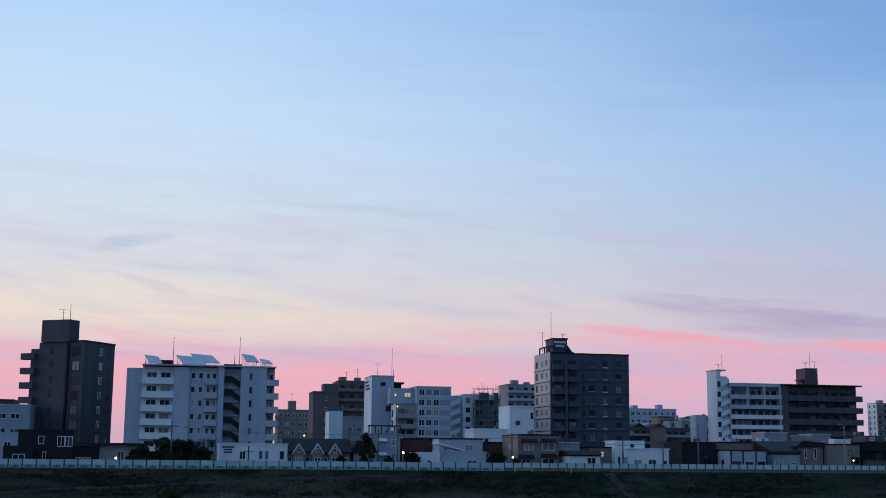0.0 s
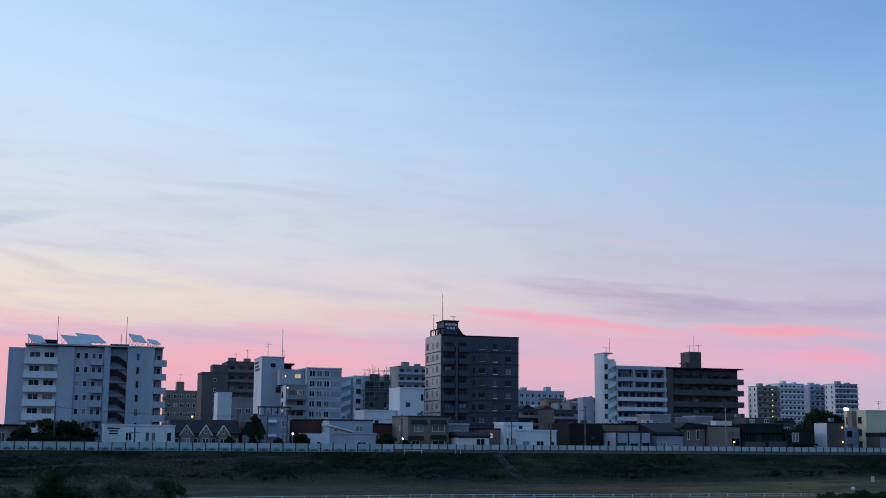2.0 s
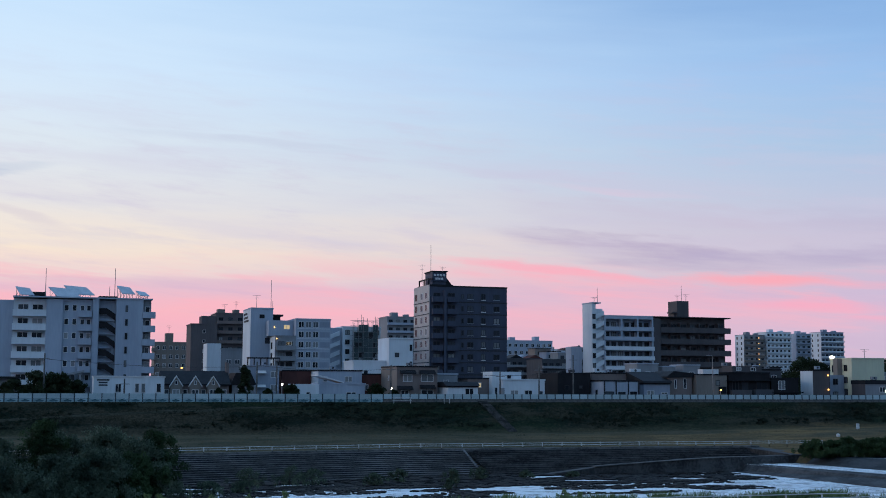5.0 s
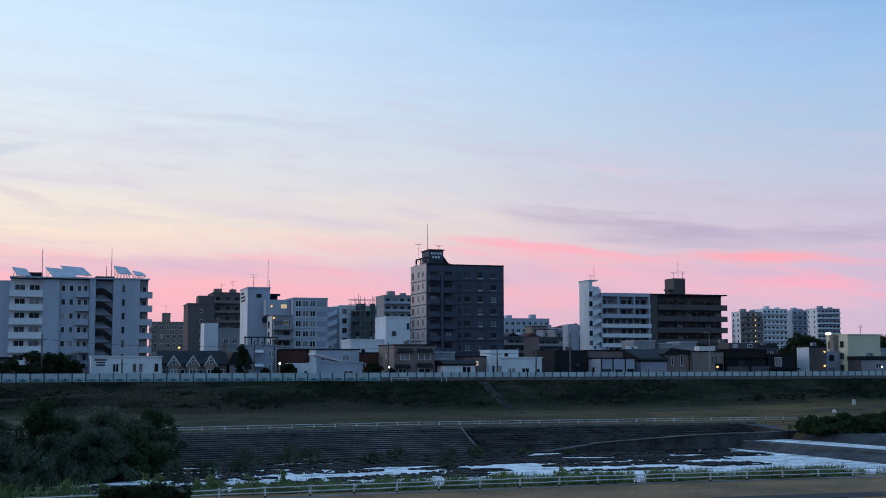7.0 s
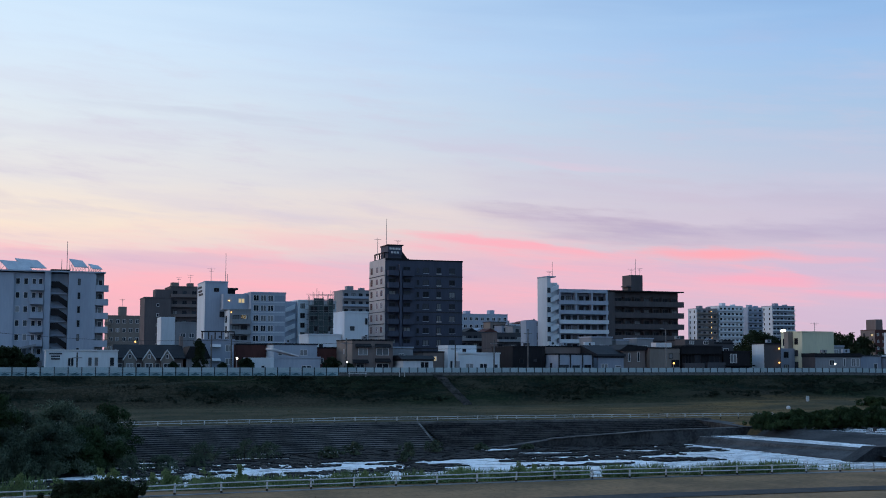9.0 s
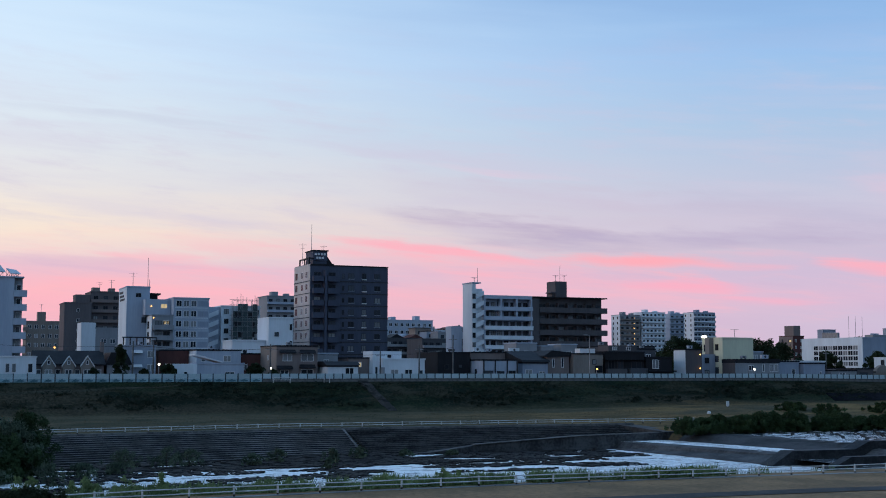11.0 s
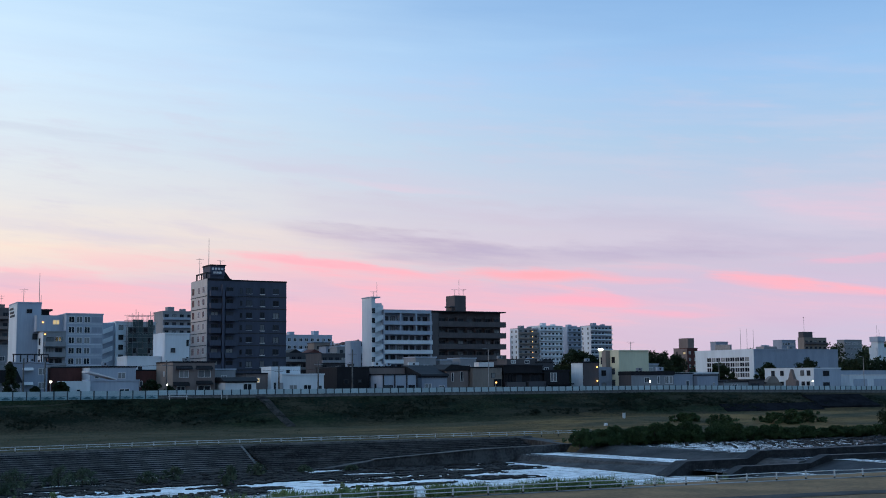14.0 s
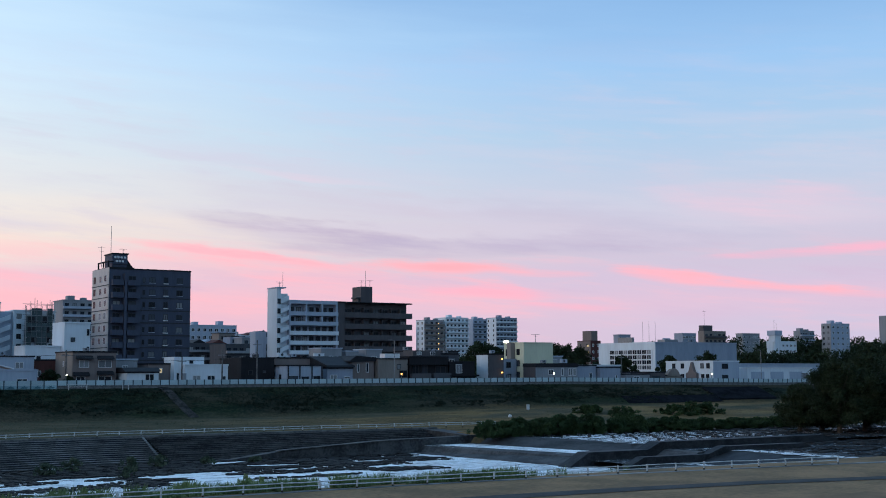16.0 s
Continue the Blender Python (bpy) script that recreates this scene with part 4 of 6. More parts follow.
def stepped_white_flats():
    """The white block with a sign on its shaft and the stepped flats in front."""
    t, W, d, H = block("office_tower", "tall white shaft building with unreadable sign", "building", 44.2, 49.4, 292, 26.8, 11.8, PALE)
    # west side in WHITE beside a PALE front: sunset brightness put into the colour
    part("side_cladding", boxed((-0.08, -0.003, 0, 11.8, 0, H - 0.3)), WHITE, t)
    for k, z in enumerate((19.9, 19.0, 18.2)):
        part("sign_mark", boxed((-0.16, -0.083, 5.0 - k, 10.5 - k * 0.5, z, z + 0.5)), DARKGREY, t)
    window(t, 2.6, 18.9, 1.2, 0.9, frame_mat=DARKFRAME)
    windows(t, (4.2,), (13.0,), 1.6, 1.3, frame_mat=DARKFRAME)
    each("canopy", ROOF, t, (4.6, 8.0, 2, 7, 19.6, 20.0), (5.2, 7.4, 2.5, 6.5, 17.5, 19.6))
    antenna(49.2, 294, 26.8, 6.8, False)
    antenna(45.8, 294, 26.8, 3.2)
    antenna(49.6, 294, 25.4, 3.2, False)
    t, W, d, H = block("apartment_block", "pale grey six-storey apartment block with rows of windows", "apartment building", 53.6, 61.7, 285, 24.1, 14, PALE)
    windows(t, (1.2, 2.9, 4.6), floors(16.6, 2.32, 6), 1.3, 1.4)
    for z in floors(16.6, 2.32, 6):
        part("wall_panel", boxed((5.6, 7.9, -0.05, -0.003, z + 0.1, z + 1.3)), BLUEGREY, t)
        part("sill_band", boxed((0.3, 7.9, -0.1, -0.003, z - 0.32, z - 0.2)), WHITE, t)
    t, W, d, H = block("apartment_block", "white stepped flats with railed terraces", "apartment building", 48.8, 53.57, 285, 20.1, 14, GREY)
    # west side whiter than the grey front, evening light given by colour
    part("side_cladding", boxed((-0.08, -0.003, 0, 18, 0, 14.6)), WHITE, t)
    side_windows(t, (4, 11), (11.6, 9.2, 6.8), 1.7, 1.6, x=-0.08, frame_mat=DARKFRAME)
    for z in floors(12.0, 2.35, 5):
        balcony(t, 0.2, 4.7, z - 0.6, 1.3, 0.9, GREY)
        windows(t, (1.4, 3.3), (z - 0.4,), 1.5, 1.7, frame_mat=DARKFRAME)
    part("terrace_wall", boxed((-1.0, 4.75, 3.2, 13.8, 14.7, 18.3)), PALE, t)
    for x, z in ((0.2, 16.4), (0.2, 13.6)):
        part("wall_lamp", boxed((x, x + 0.25, 3.0 if z > 15 else -0.2, 3.18 if z > 15 else -0.02, z + 0.2, z + 0.45)), LAMP_AMBER, t, "glowing warm wall lamp")
    windows(t, (3.2,), (16.2,), 1.5, 1.1, y=3.2, lit=True)
    windows(t, (3.2,), (12.4,), 1.3, 1.0, lit=True)


def scaffolded_flats():
    t, W, d, H = block("apartment_block", "white flats wrapped in scaffold and dark netting", "apartment building", 68.0, 77.6, 300, 23.2, 12, WHITE)
    windows(t, (1.2, 8.7), floors(15.7, 2.35, 6), 1.1, 1.2, frame_mat=DARKFRAME)
    part("stair_wing", boxed((-3.0, -0.02, 1.2, 10, 0, H - 0.4)), PALE, t)
    for z in floors(14.6, 2.35, 6):
        part("stair_parapet", prism([(-3.0, z), (-3.0, z + 1.1), (-0.6, z + 2.1), (-0.6, z + 1.0)], 0.4, 0.7, "y"), WHITE, t)
    s = thing("scaffold", "steel scaffold with dark safety netting", "scaffold", pose(70.4, 298.2, STREET))
    for i in range(5):
        for j in range(5):
            if (i, j) not in ((0, 4), (3, 4), (4, 0), (1, 0)):
                part("net", boxed((i * 1.2 + 0.02, i * 1.2 + 1.18, random.uniform(-0.05, 0.02), 0.06, 9.6 + j * 1.72, 11.28 + j * 1.72)), MESHNET, s)
    b = bmesh.new()
    for k in range(6):
        tube(b, (k * 1.2, -0.1, 0), (k * 1.2, -0.1, 18.6 + (k % 3) * 0.7), 0.06, 0.06, 5), tube(b, (k * 1.2, 1.0, 0), (k * 1.2, 1.0, 19.0 + (k % 2) * 0.8), 0.06, 0.06, 5)
    for z in floors(18.9, 1.25, 9):
        tube(b, (-0.6, 1.0, z + 0.3), (6.6, 1.0, z + 0.3), 0.05, 0.05, 5)
        tube(b, (0, -0.1, z), (6, -0.1, z), 0.05, 0.05, 5)
    tube(b, (1.9, 0, 17), (1.9, 0, 20.6), 0.06, 0.06, 5), tube(b, (5.4, 0, 17), (5.4, 0, 20.2), 0.06, 0.06, 5)
    part("scaffold_frame", b, STEEL, s)
    # black sheets on the net stand in for the dark of openings behind
    for z in floors(14.8, 2.35, 4):
        for x in (1.2, 4.6):
            part("dark_opening", boxed((x - 0.8, x + 0.8, -0.02, -0.001, z, z + 1.3)), BLACK, s)


def grid_tower(label, x0, x1, y, top, d, mat, cols, n, step=2.8, w=1.2, h=1.2, band=None, side=None, first=None, side_cols=0, name="apartment_block"):
    """A far block of flats with a full face of windows and, where it has them, balcony bands."""
    t, W, dd, H = block(name, label, "apartment building", x0, x1, y, top, d, mat)
    zs = floors(first or H - 2.6, step, n)
    windows(t, [W * (k + 0.5) / cols for k in range(cols)], zs, w, h, frame_mat=DARKFRAME if band else TRIM)
    if band:
        for z in zs:
            part("balcony", boxed((0.1, W - 0.1, -1.0, 0, z - 0.5, z + 0.35)), band, t)
    if top > 30:
        each("lift_hut", mat, t, (W * 0.2, W * 0.2 + 2.4, 2, 5, H, H + 1.5), (W * 0.66, W * 0.66 + 1.6, 2, 5, H, H + 0.9))
    if side:
        # a WHITE side here carries the brighter western light as colour
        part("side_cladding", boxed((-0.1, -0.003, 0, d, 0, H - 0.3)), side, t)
    for k in range(side_cols):
        side_windows(t, (d * (k + 0.5) / side_cols,), zs, min(1.0, d / side_cols * 0.6), h, x=-0.1 if side else 0, frame_mat=DARKFRAME)
    return t, W, H


dark_left_flats()
solar_flats()
navy_tower()
white_gallery_flats()
brown_flats()
stepped_white_flats()
scaffolded_flats()

t, W, H = grid_tower("brown-grey apartment block with tiny windows", 36.0, 43.0, 345, 25.4, 12, HAZEBROWN, 1, 7, 2.7, 0.7, 0.9)
part("lift_house", boxed((3.0, 6.9, 2, 8, H, H + 2.2)), HAZEBROWN, t)
t, W, H = grid_tower("dark brown apartment block with balconies", 43.0, 50.8, 347, 28.6, 12, HAZEBROWN, 3, 7, 2.7, 1.2, 1.3, band=BROWN)
each("tank", TAN, t, (0.6, 2.6, 2, 5, H, H + 1.1), (5, 6.6, 2, 5, H, H + 1.0))
antenna(45.5, 349, 28.6, 2.6), antenna(48.6, 349, 28.6, 3.4)
t, W, d, H = block("building", "small pale block below the brown flats", "building", 41.0, 49.0, 320, 18.0, 8, GREY)
windows(t, (2.0, 4.2, 6.4), (8.6,), 1.3, 1.2)
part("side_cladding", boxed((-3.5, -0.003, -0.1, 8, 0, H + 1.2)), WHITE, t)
t, W, H = grid_tower("far tan apartment block with small balconies", 32.2, 42.6, 420, 22.8, 12, TAN, 5, 5, 2.9, 1.1, 1.3, band=None)
part("lift_house", boxed((3.8, 6.2, 3, 8, H, H + 3.0)), TAN, t)
for z in floors(H - 3.0, 2.9, 5):
    part("balcony", boxed((-0.9, 1.0, -0.8, 1.5, z - 0.2, z + 0.9)), TAN, t)
antenna(37.0, 424, 25.8, 2.6)
t, W, H = grid_tower("far pale apartment block with balconies", 113.6, 124.3, 430, 33.4, 12, GREY, 4, 4, 2.8, 1.4, 1.4, band=PALE)
t, W, d, H = block("building", "plain white box-shaped building with small windows", "building", 66.6, 71.6, 250, 18.6, 9.1, WHITE)
part("side_cladding", boxed((-0.1, -0.003, 0, 9.1, 0, H)), WHITE, t)
windows(t, (1.6,), (9.2,), 0.9, 0.9, frame_mat=DARKFRAME), windows(t, (4.6,), (10.5, 7.0, 3.6), 0.5, 1.3, frame_mat=DARKFRAME)
t, W, d, H = block("building", "low white annex beside the scaffold", "building", 59.5, 66.4, 252, 13.9, 9, WHITE)
windows(t, (2.6,), (5.4,), 0.8, 1.0, frame_mat=DARKFRAME)
t, W, d, H = block("building", "low tan building behind the porch house", "building", 52.5, 59.3, 250, 10.9, 8, TAN)

# blocks behind the gap between the towers
t, W, H = grid_tower("far white apartment block with a stepped roof", 166.5, 185.2, 450, 26.4, 14, PALE, 8, 4, 2.8, 1.3, 1.3, side=WHITE)
each("roof_box", PALE, t, (2, 4, 2, 5, H, H + 1.2), (12, 14, 2, 5, H, H + 1.6))
t, W, H = grid_tower("far low tan flats with dark balconies", 147.5, 160.0, 400, 18.3, 14, DARKGREY, 6, 4, 2.6, 1.4, 1.3, band=GREY)
t, W, H = grid_tower("far low flats with long balconies", 153.5, 169.0, 382, 17.7, 14, DARKGREY, 7, 4, 2.6, 1.5, 1.3, band=GREY)
t, W, H = grid_tower("small far white house with square windows", 178.0, 186.0, 430, 22.0, 10, WHITE, 4, 2, 2.8, 1.2, 1.2)
t, W, H = grid_tower("far cream house among trees", 187.0, 196.0, 440, 21.0, 10, TAN, 4, 3, 2.8, 1.2, 1.2)
t, W, H = grid_tower("far pale house with flat roof", 196.5, 205.0, 470, 24.0, 10, PALE, 4, 3, 2.8, 1.2, 1.2)

def far_house(x, y, w, top, mat, roof_mat, gable):
    """A small far house among others: a body, two windows to a floor, and a gabled or flat roof with a chimney."""
    t = thing("house", "small far pale house among crowded roofs", "house", pose(x, y, STREET), "far houses on the rise")
    H = top - STREET
    part("wall", boxed((0, w, 0, 7, 0, H)), mat, t)
    if gable:
        part("roof", prism([(-0.4, H), (w / 2, H + 1.5), (w + 0.4, H)], -0.4, 7.4, "y"), roof_mat, t)
    else:
        part("roof", boxed((-0.25, w + 0.25, -0.25, 7.25, H, H + 0.3)), roof_mat, t)
    part("chimney", boxed((w * 0.7, w * 0.7 + 0.5, 3, 3.5, H + 0.3, H + 1.9)), GREY, t)
    for z in (H - 2.2, H - 4.9):
        windows(t, (w * 0.27, w * 0.72), (z,), 1.3, 1.2, frame_mat=DARKFRAME)


rnd = random.Random(31)
for i in range(17):
    y = 405 + 4.2 * i
    ratio = 0.372 + 0.072 * ((i * 0.618) % 1.0)
    far_house(ratio * y, y, rnd.uniform(5.0, 8.0), 8.6 + y * rnd.uniform(0.0225, 0.0325), (WHITE, GREY, TAN, PALE, BLUEGREY)[i % 5], (ROOF, PALE, RED, DARKGREY)[i % 4], i % 3 != 1)

# cluster of far tower blocks
grid_tower("far pale tower block with balconies", 346.0, 352.0, 610, 33.5, 14, TAN, 2, 9, 2.9, 1.5, 1.5, band=PALE)
t, W, H = grid_tower("far grey tower block with lit stair", 359.1, 372.0, 600, 37.4, 9, GREY, 4, 10, 2.9, 1.5, 1.5, band=TAN, side=WHITE, side_cols=2)
for z in floors(H - 2.0, 2.9, 10):
    part("stair_lamp", boxed((8.4, 8.75, -1.2, -1.02, z, z + 0.4)), LAMP_AMBER, t, "glowing amber stair lamp")
grid_tower("far white tower block with square balconies", 373.2, 388.5, 600, 39.1, 12, WHITE, 6, 11, 2.9, 1.3, 1.5, band=WHITE)
# grey block given PALE, so that distance haze is in the colour
grid_tower("far grey tower block with plain end wall", 398.3, 408.0, 610, 39.0, 7, PALE, 3, 11, 2.9, 1.6, 1.4, band=BLUEGREY, side=PALE)
t, W, H = grid_tower("far tower block with long balconies", 421.3, 436.4, 620, 40.7, 11, BLUEGREY, 6, 11, 2.9, 1.6, 1.4, band=WHITE, side=WHITE, side_cols=2)
for z in floors(H - 2.0, 2.9, 10):
    part("stair_lamp", boxed((14.6, 14.9, -1.3, -1.02, z, z + 0.3)), LAMP_WARM, t, "glowing white stair lamp")
# buildings towards the wooded hill
t, W, H = grid_tower("red-brown block with lit windows", 333.9, 339.4, 420, 21.5, 9, RED, 2, 4, 2.8, 1.0, 1.2, side=BROWN, side_cols=2)
for z in floors(H - 2.6, 2.8, 4):
    part("stair_lamp", boxed((-0.3, -0.13, 1.0, 2.2, z, z + 0.8)), LAMP_WARM, t, "warm lit stair window")
part("tower", boxed((2, 5.4, 2, 8, H, H + 4.2)), BROWN, t)
grid_tower("far blue-grey slab building", 391.0, 398.4, 470, 26.2, 4, BLUEGREY, 5, 3)
grid_tower("far grey building on the hill", 414.0, 422.5, 450, 26.6, 6, BLUEGREY, 5, 3)
t, W, H = grid_tower("tan block of flats with dark balconies", 409.0, 422.6, 430, 27.0, 4, TAN, 5, 5, 2.8, 1.4, 1.2, band=BROWNTILE, side=TAN)
part("lift_house", boxed((0, 5.5, 0.5, 3.6, H, H + 2.6)), BROWNTILE, t)
antenna(411.0, 432, 29.6, 7.0), antenna(416.0, 432, 27.0, 2.5)
grid_tower("far pale building in the woods", 484.0, 496.5, 480, 28.3, 5, GREY, 6, 3)
t, W, H = grid_tower("white building with a slim square tower", 443.5, 459.0, 420, 22.4, 4.5, WHITE, 6, 3, 2.6, 1.2, 1.1)
part("tower", boxed((0.5, 4.4, -0.5, 3.5, 0, H + 2.6)), WHITE, t)
part("tower_cap", boxed((0.0, 4.9, -1.0, 4.0, H + 2.6, H + 5.0)), PALE, t)
antenna(445.2, 421, 27.35, 5.2, False), antenna(446.6, 421, 27.35, 3.6, False)
grid_tower("far grey flats above the trees", 549.6, 561.2, 500, 31.2, 5, GREY, 6, 3, band=PALE)
grid_tower("pale ten-storey flats above the trees", 494.7, 508.5, 430, 32.1, 6, PALE, 4, 8, 2.8, 1.3, 1.2, side=GREY, side_cols=2)
grid_tower("pale flats at the edge of the wood", 539.9, 569.5, 430, 37.0, 7, PALE, 8, 9, 2.8, 1.3, 1.2, band=WHITE, side=GREY)

# the big hall
t, W, d, H = block("sports_hall", "large plain pale grey hall with glazed front", "hall", 290.9, 329.5, 330, 18.6, 31, BLUEGREY, 0.5)
# the hall's lit west side, its brightness put in as WHITE
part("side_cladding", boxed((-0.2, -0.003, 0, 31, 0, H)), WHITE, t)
part("window_surround", boxed((-0.3, -0.203, 1.4, 24.8, 1.4, 10.9)), WHITE, t)
for k in range(9):
    for z in (3.6, 5.4, 7.2, 9.0):
        window(t, -0.3, z, 2.3, 1.5, face="left", y=3.2 + k * 2.5)
each("roof_plant", STEEL, t, (8, 14, 4, 8, H, H + 1.0), (-0.2, 0.6, 12, 20, H, H + 1.8))
for x in (300.5, 303.5, 306.5):
    antenna(x + 2, 350, 18.5, 8.0, False)


# ---- low houses along the dike road ----
def house(label, x0, x1, y, top, d, mat, wins=(), side=(), side_mat=None, roof=None, lip=0.25, frame_mat=None, name="house"):
    """A flat-roofed house; wins are x, sill, width, height on the front, side the same along its end wall."""
    t, W, dd, H = block(name, label, "house", x0, x1, y, top, d, mat, lip, roof or ROOF)
    for x, z, w, h in wins:
        window(t, x, z, w, h, frame_mat=frame_mat)
    if side_mat:
        # a WHITE side next to a PALE front has the western glow coloured in
        part("side_cladding", boxed((-0.06, -0.003, 0, d, 0, H - lip)), side_mat, t)
    for y_, z, w, h in side:
        window(t, -0.06 if side_mat else 0.0, z, w, h, face="left", y=y_, frame_mat=frame_mat)
    return t


house("pale house with a flat roof at the road", -40.0, -26.6, 226, 11.6, 9, PALE, ((3, 3.6, 1.6, 1.2), (8, 3.6, 1.6, 1.2), (11.6, 3.4, 1.2, 1.2)), roof=PALE)
house("pale stepped block of small flats", -46.0, -29.0, 262, 17.6, 10, BLUEGREY, [(9 + 2.6 * k, z, 1.8, 1.1) for k in range(3) for z in (6.4, 9.3)], roof=PALE, name="building")
house("far dark building behind the roofs", -60.0, -37.0, 300, 20.0, 12, DARKGREY, [(4 + 4 * k, 11.0, 1.2, 1.2) for k in range(5)], name="building")
t = house("black clad two-storey house with white windows", -25.2, -16.6, 213, 11.9, 8, BLACK, ((3.6, 4.2, 0.9, 1.3), (6.7, 3.8, 1.2, 1.7), (7.9, 3.8, 1.2, 1.7), (4.2, 1.6, 0.6, 1.4)))
part("porch_wing", boxed((-1.9, 2.6, -2.2, 5, 0, 3.9)), BLACK, t)
window(t, 0.5, 1.3, 1.9, 1.3, y=-2.2)
part("annex", boxed((8.65, 12.6, 0.6, 6, 0, 4.0)), BLACK, t)
window(t, 9.6, 0.5, 1.1, 1.6, y=0.6), window(t, 10.9, 0.5, 1.1, 1.6, y=0.6)
t = house("low pale bungalow with a dark flat eave", -12.5, -5.0, 214, 9.9, 8, GREY, ((3.4, 1.2, 1.2, 2.0), (5.2, 1.8, 0.9, 1.2)))
part("eave", boxed((-4.6, 8.3, -1.0, 1.2, 4.22, 4.48)), ROOF, t)
house("low dark shed beside the bungalow", -4.7, 1.2, 216, 8.6, 6, TAN, ((2, 1.0, 1.2, 1.2),))
t = house("white single-storey prefab office with small sign", 6.7, 18.0, 212, 10.1, 7, WHITE, ((3.9, 2.0, 1.0, 1.4), (6.9, 2.0, 0.7, 1.5), (7.9, 2.0, 0.7, 1.5), (10.4, 2.0, 0.8, 1.5)), roof=TRIM, name="office")
for k, (x, w) in enumerate(((0.5, 2.0), (0.8, 1.4), (0.8, 1.4))):
    part("sign_mark", boxed((x, x + w, -0.05, -0.003, 3.9 - k * 0.42, 4.15 - k * 0.42)), DARKGREY, t)


def gabled_row(x0, y):
    """A row of houses under one dark roof with three pointed gables."""
    t = thing("gabled_house", "row house with dark roof and white gables", "house", pose(x0, y, STREET))
    part("wall", boxed((0, 11.0, 0, 9, 0, 3.6)), BROWN, t)
    part("roof", prism([(-0.4, 3.4), (4.5, 5.7), (9.4, 3.4), (9.4, 3.2), (-0.4, 3.2)], -0.3, 11.3), ROOF, t)
    for gx in (2.0, 5.2, 8.2):
        g = prism([(gx - 0.95, 0), (gx - 0.95, 3.2), (gx, 4.6), (gx + 0.95, 3.2), (gx + 0.95, 0)], -1.0, 3, "y")
        gp = part("gable", g, TAN, t)
        for s in (-1, 1):
            e = 0.16
            part("bargeboard", prism([(gx, 4.62), (gx, 4.62 + e * 1.5), (gx + s * 1.15, 3.0 + e), (gx + s * 1.15, 2.85)], -1.25, -1.02, "y"), TRIM, gp)
        window(t, gx, 3.3, 0.5, 0.7, y=-1.0)
        window(t, gx, 1.0, 1.2, 1.5, y=-1.0)
    for gx in (0.5, 3.6, 6.7, 10.2):
        window(t, gx, 1.1, 0.8, 1.4)
    part("chimney", boxed((10.9, 11.5, 4, 4.7, 4, 7.2)), BROWN, t)
    part("side_house", boxed((11.6, 15.4, 0.5, 8, 0, 3.4)), GREY, t)
    part("side_roof", prism([(11.3, 3.3), (12.2, 5.4), (14.8, 5.4), (15.8, 3.3)], 0.2, 8, "y"), ROOF, t)
    window(t, 13.2, 1.4, 1.0, 1.2, y=0.5)


gabled_row(18.3, 217)
t = house("grey-blue two-storey block with open parapet", 33.4, 39.2, 224, 12.2, 8, BLUEGREY, ((0.9, 2.0, 1.0, 1.5), (4.9, 4.6, 1.3, 1.2), (4.9, 2.2, 1.3, 1.2)), roof=BLUEGREY, name="building")
each("parapet_rail", DARKFRAME, t, (-0.1, 5.9, -0.1, 0.1, 8.0, 8.25))
each("parapet_post", DARKFRAME, t, *[(k * 1.15, k * 1.15 + 0.2, -0.1, 0.1, 6.8, 8.0) for k in range(6)])
for z in (5.4, 2.9):
    part("awning", prism([(-0.7, z), (0, z + 0.5), (0, z)], 1.6, 3.4), TRIM, t)
house("dark red clad house without windows", 40.4, 45.8, 228, 11.5, 8, RED)
t = house("white low house with a sloping white porch roof", 43.4, 51.4, 209, 9.1, 6, PALE, ((5.6, 1.2, 1.7, 1.0),), ((3, 1.6, 0.9, 1.0),), WHITE, roof=PALE)
part("front_wing", boxed((-4.4, -0.1, -0.6, 5, 0, 3.5)), WHITE, t)
window(t, -2.0, 0.9, 0.7, 1.3, y=-0.6), window(t, -3.6, 1.6, 0.5, 0.6, y=-0.6)
part("sloping_roof", prism([(-0.2, 4.9), (4.4, 3.7), (4.4, 3.9), (-0.2, 5.15)], 0.4, 6, "y"), TRIM, t)
house("grey two-storey house with a flat roof", 46.0, 54.0, 222, 11.5, 8, PALE, ((1.2, 3.9, 0.8, 1.0), (5.5, 3.9, 1.4, 1.1)), roof=ROOF, side_mat=WHITE)
house("small red-brown house with a dark roof", 52.6, 58.6, 224, 10.9, 7, RED, ((2.5, 2.4, 1.2, 1.1),))
t = house("brown two-storey house with dark window awnings", 58.2, 65.6, 213, 12.2, 11, BROWN, ((1.9, 4.0, 1.7, 1.3), (5.5, 4.0, 2.3, 1.3), (1.4, 1.0, 1.5, 1.5), (5.5, 0.9, 2.3, 1.7)), ((5.5, 4.2, 0.6, 0.9),), TAN)
for x, z in ((1.9, 5.4), (5.5, 5.4), (1.4, 2.6), (5.5, 2.8)):
    part("awning", prism([(-0.75, z), (-0.7, z + 0.2), (0, z + 0.65), (0, z)], x - 1.4, x + 1.4), ROOF, t)
house("small pale house behind the garage", 66.6, 71.0, 218, 11.0, 7, GREY, ((2.2, 3.4, 1.0, 1.0),), roof=PALE)
t = house("white garage with a dark hipped roof", 66.4, 72.0, 209.5, 8.7, 6, WHITE, ((4.0, 1.7, 1.6, 1.2),))
part("hipped_roof", prism([(-0.4, 3.3), (1.5, 4.0), (4.5, 4.0), (6.4, 3.3)], -0.4, 6.0), ROOF, t)
t = house("low brown hut with one lit window", 72.3, 77.0, 216, 10.2, 6, BROWN)
window(t, 2.3, 3.0, 0.6, 0.9, lit=True)
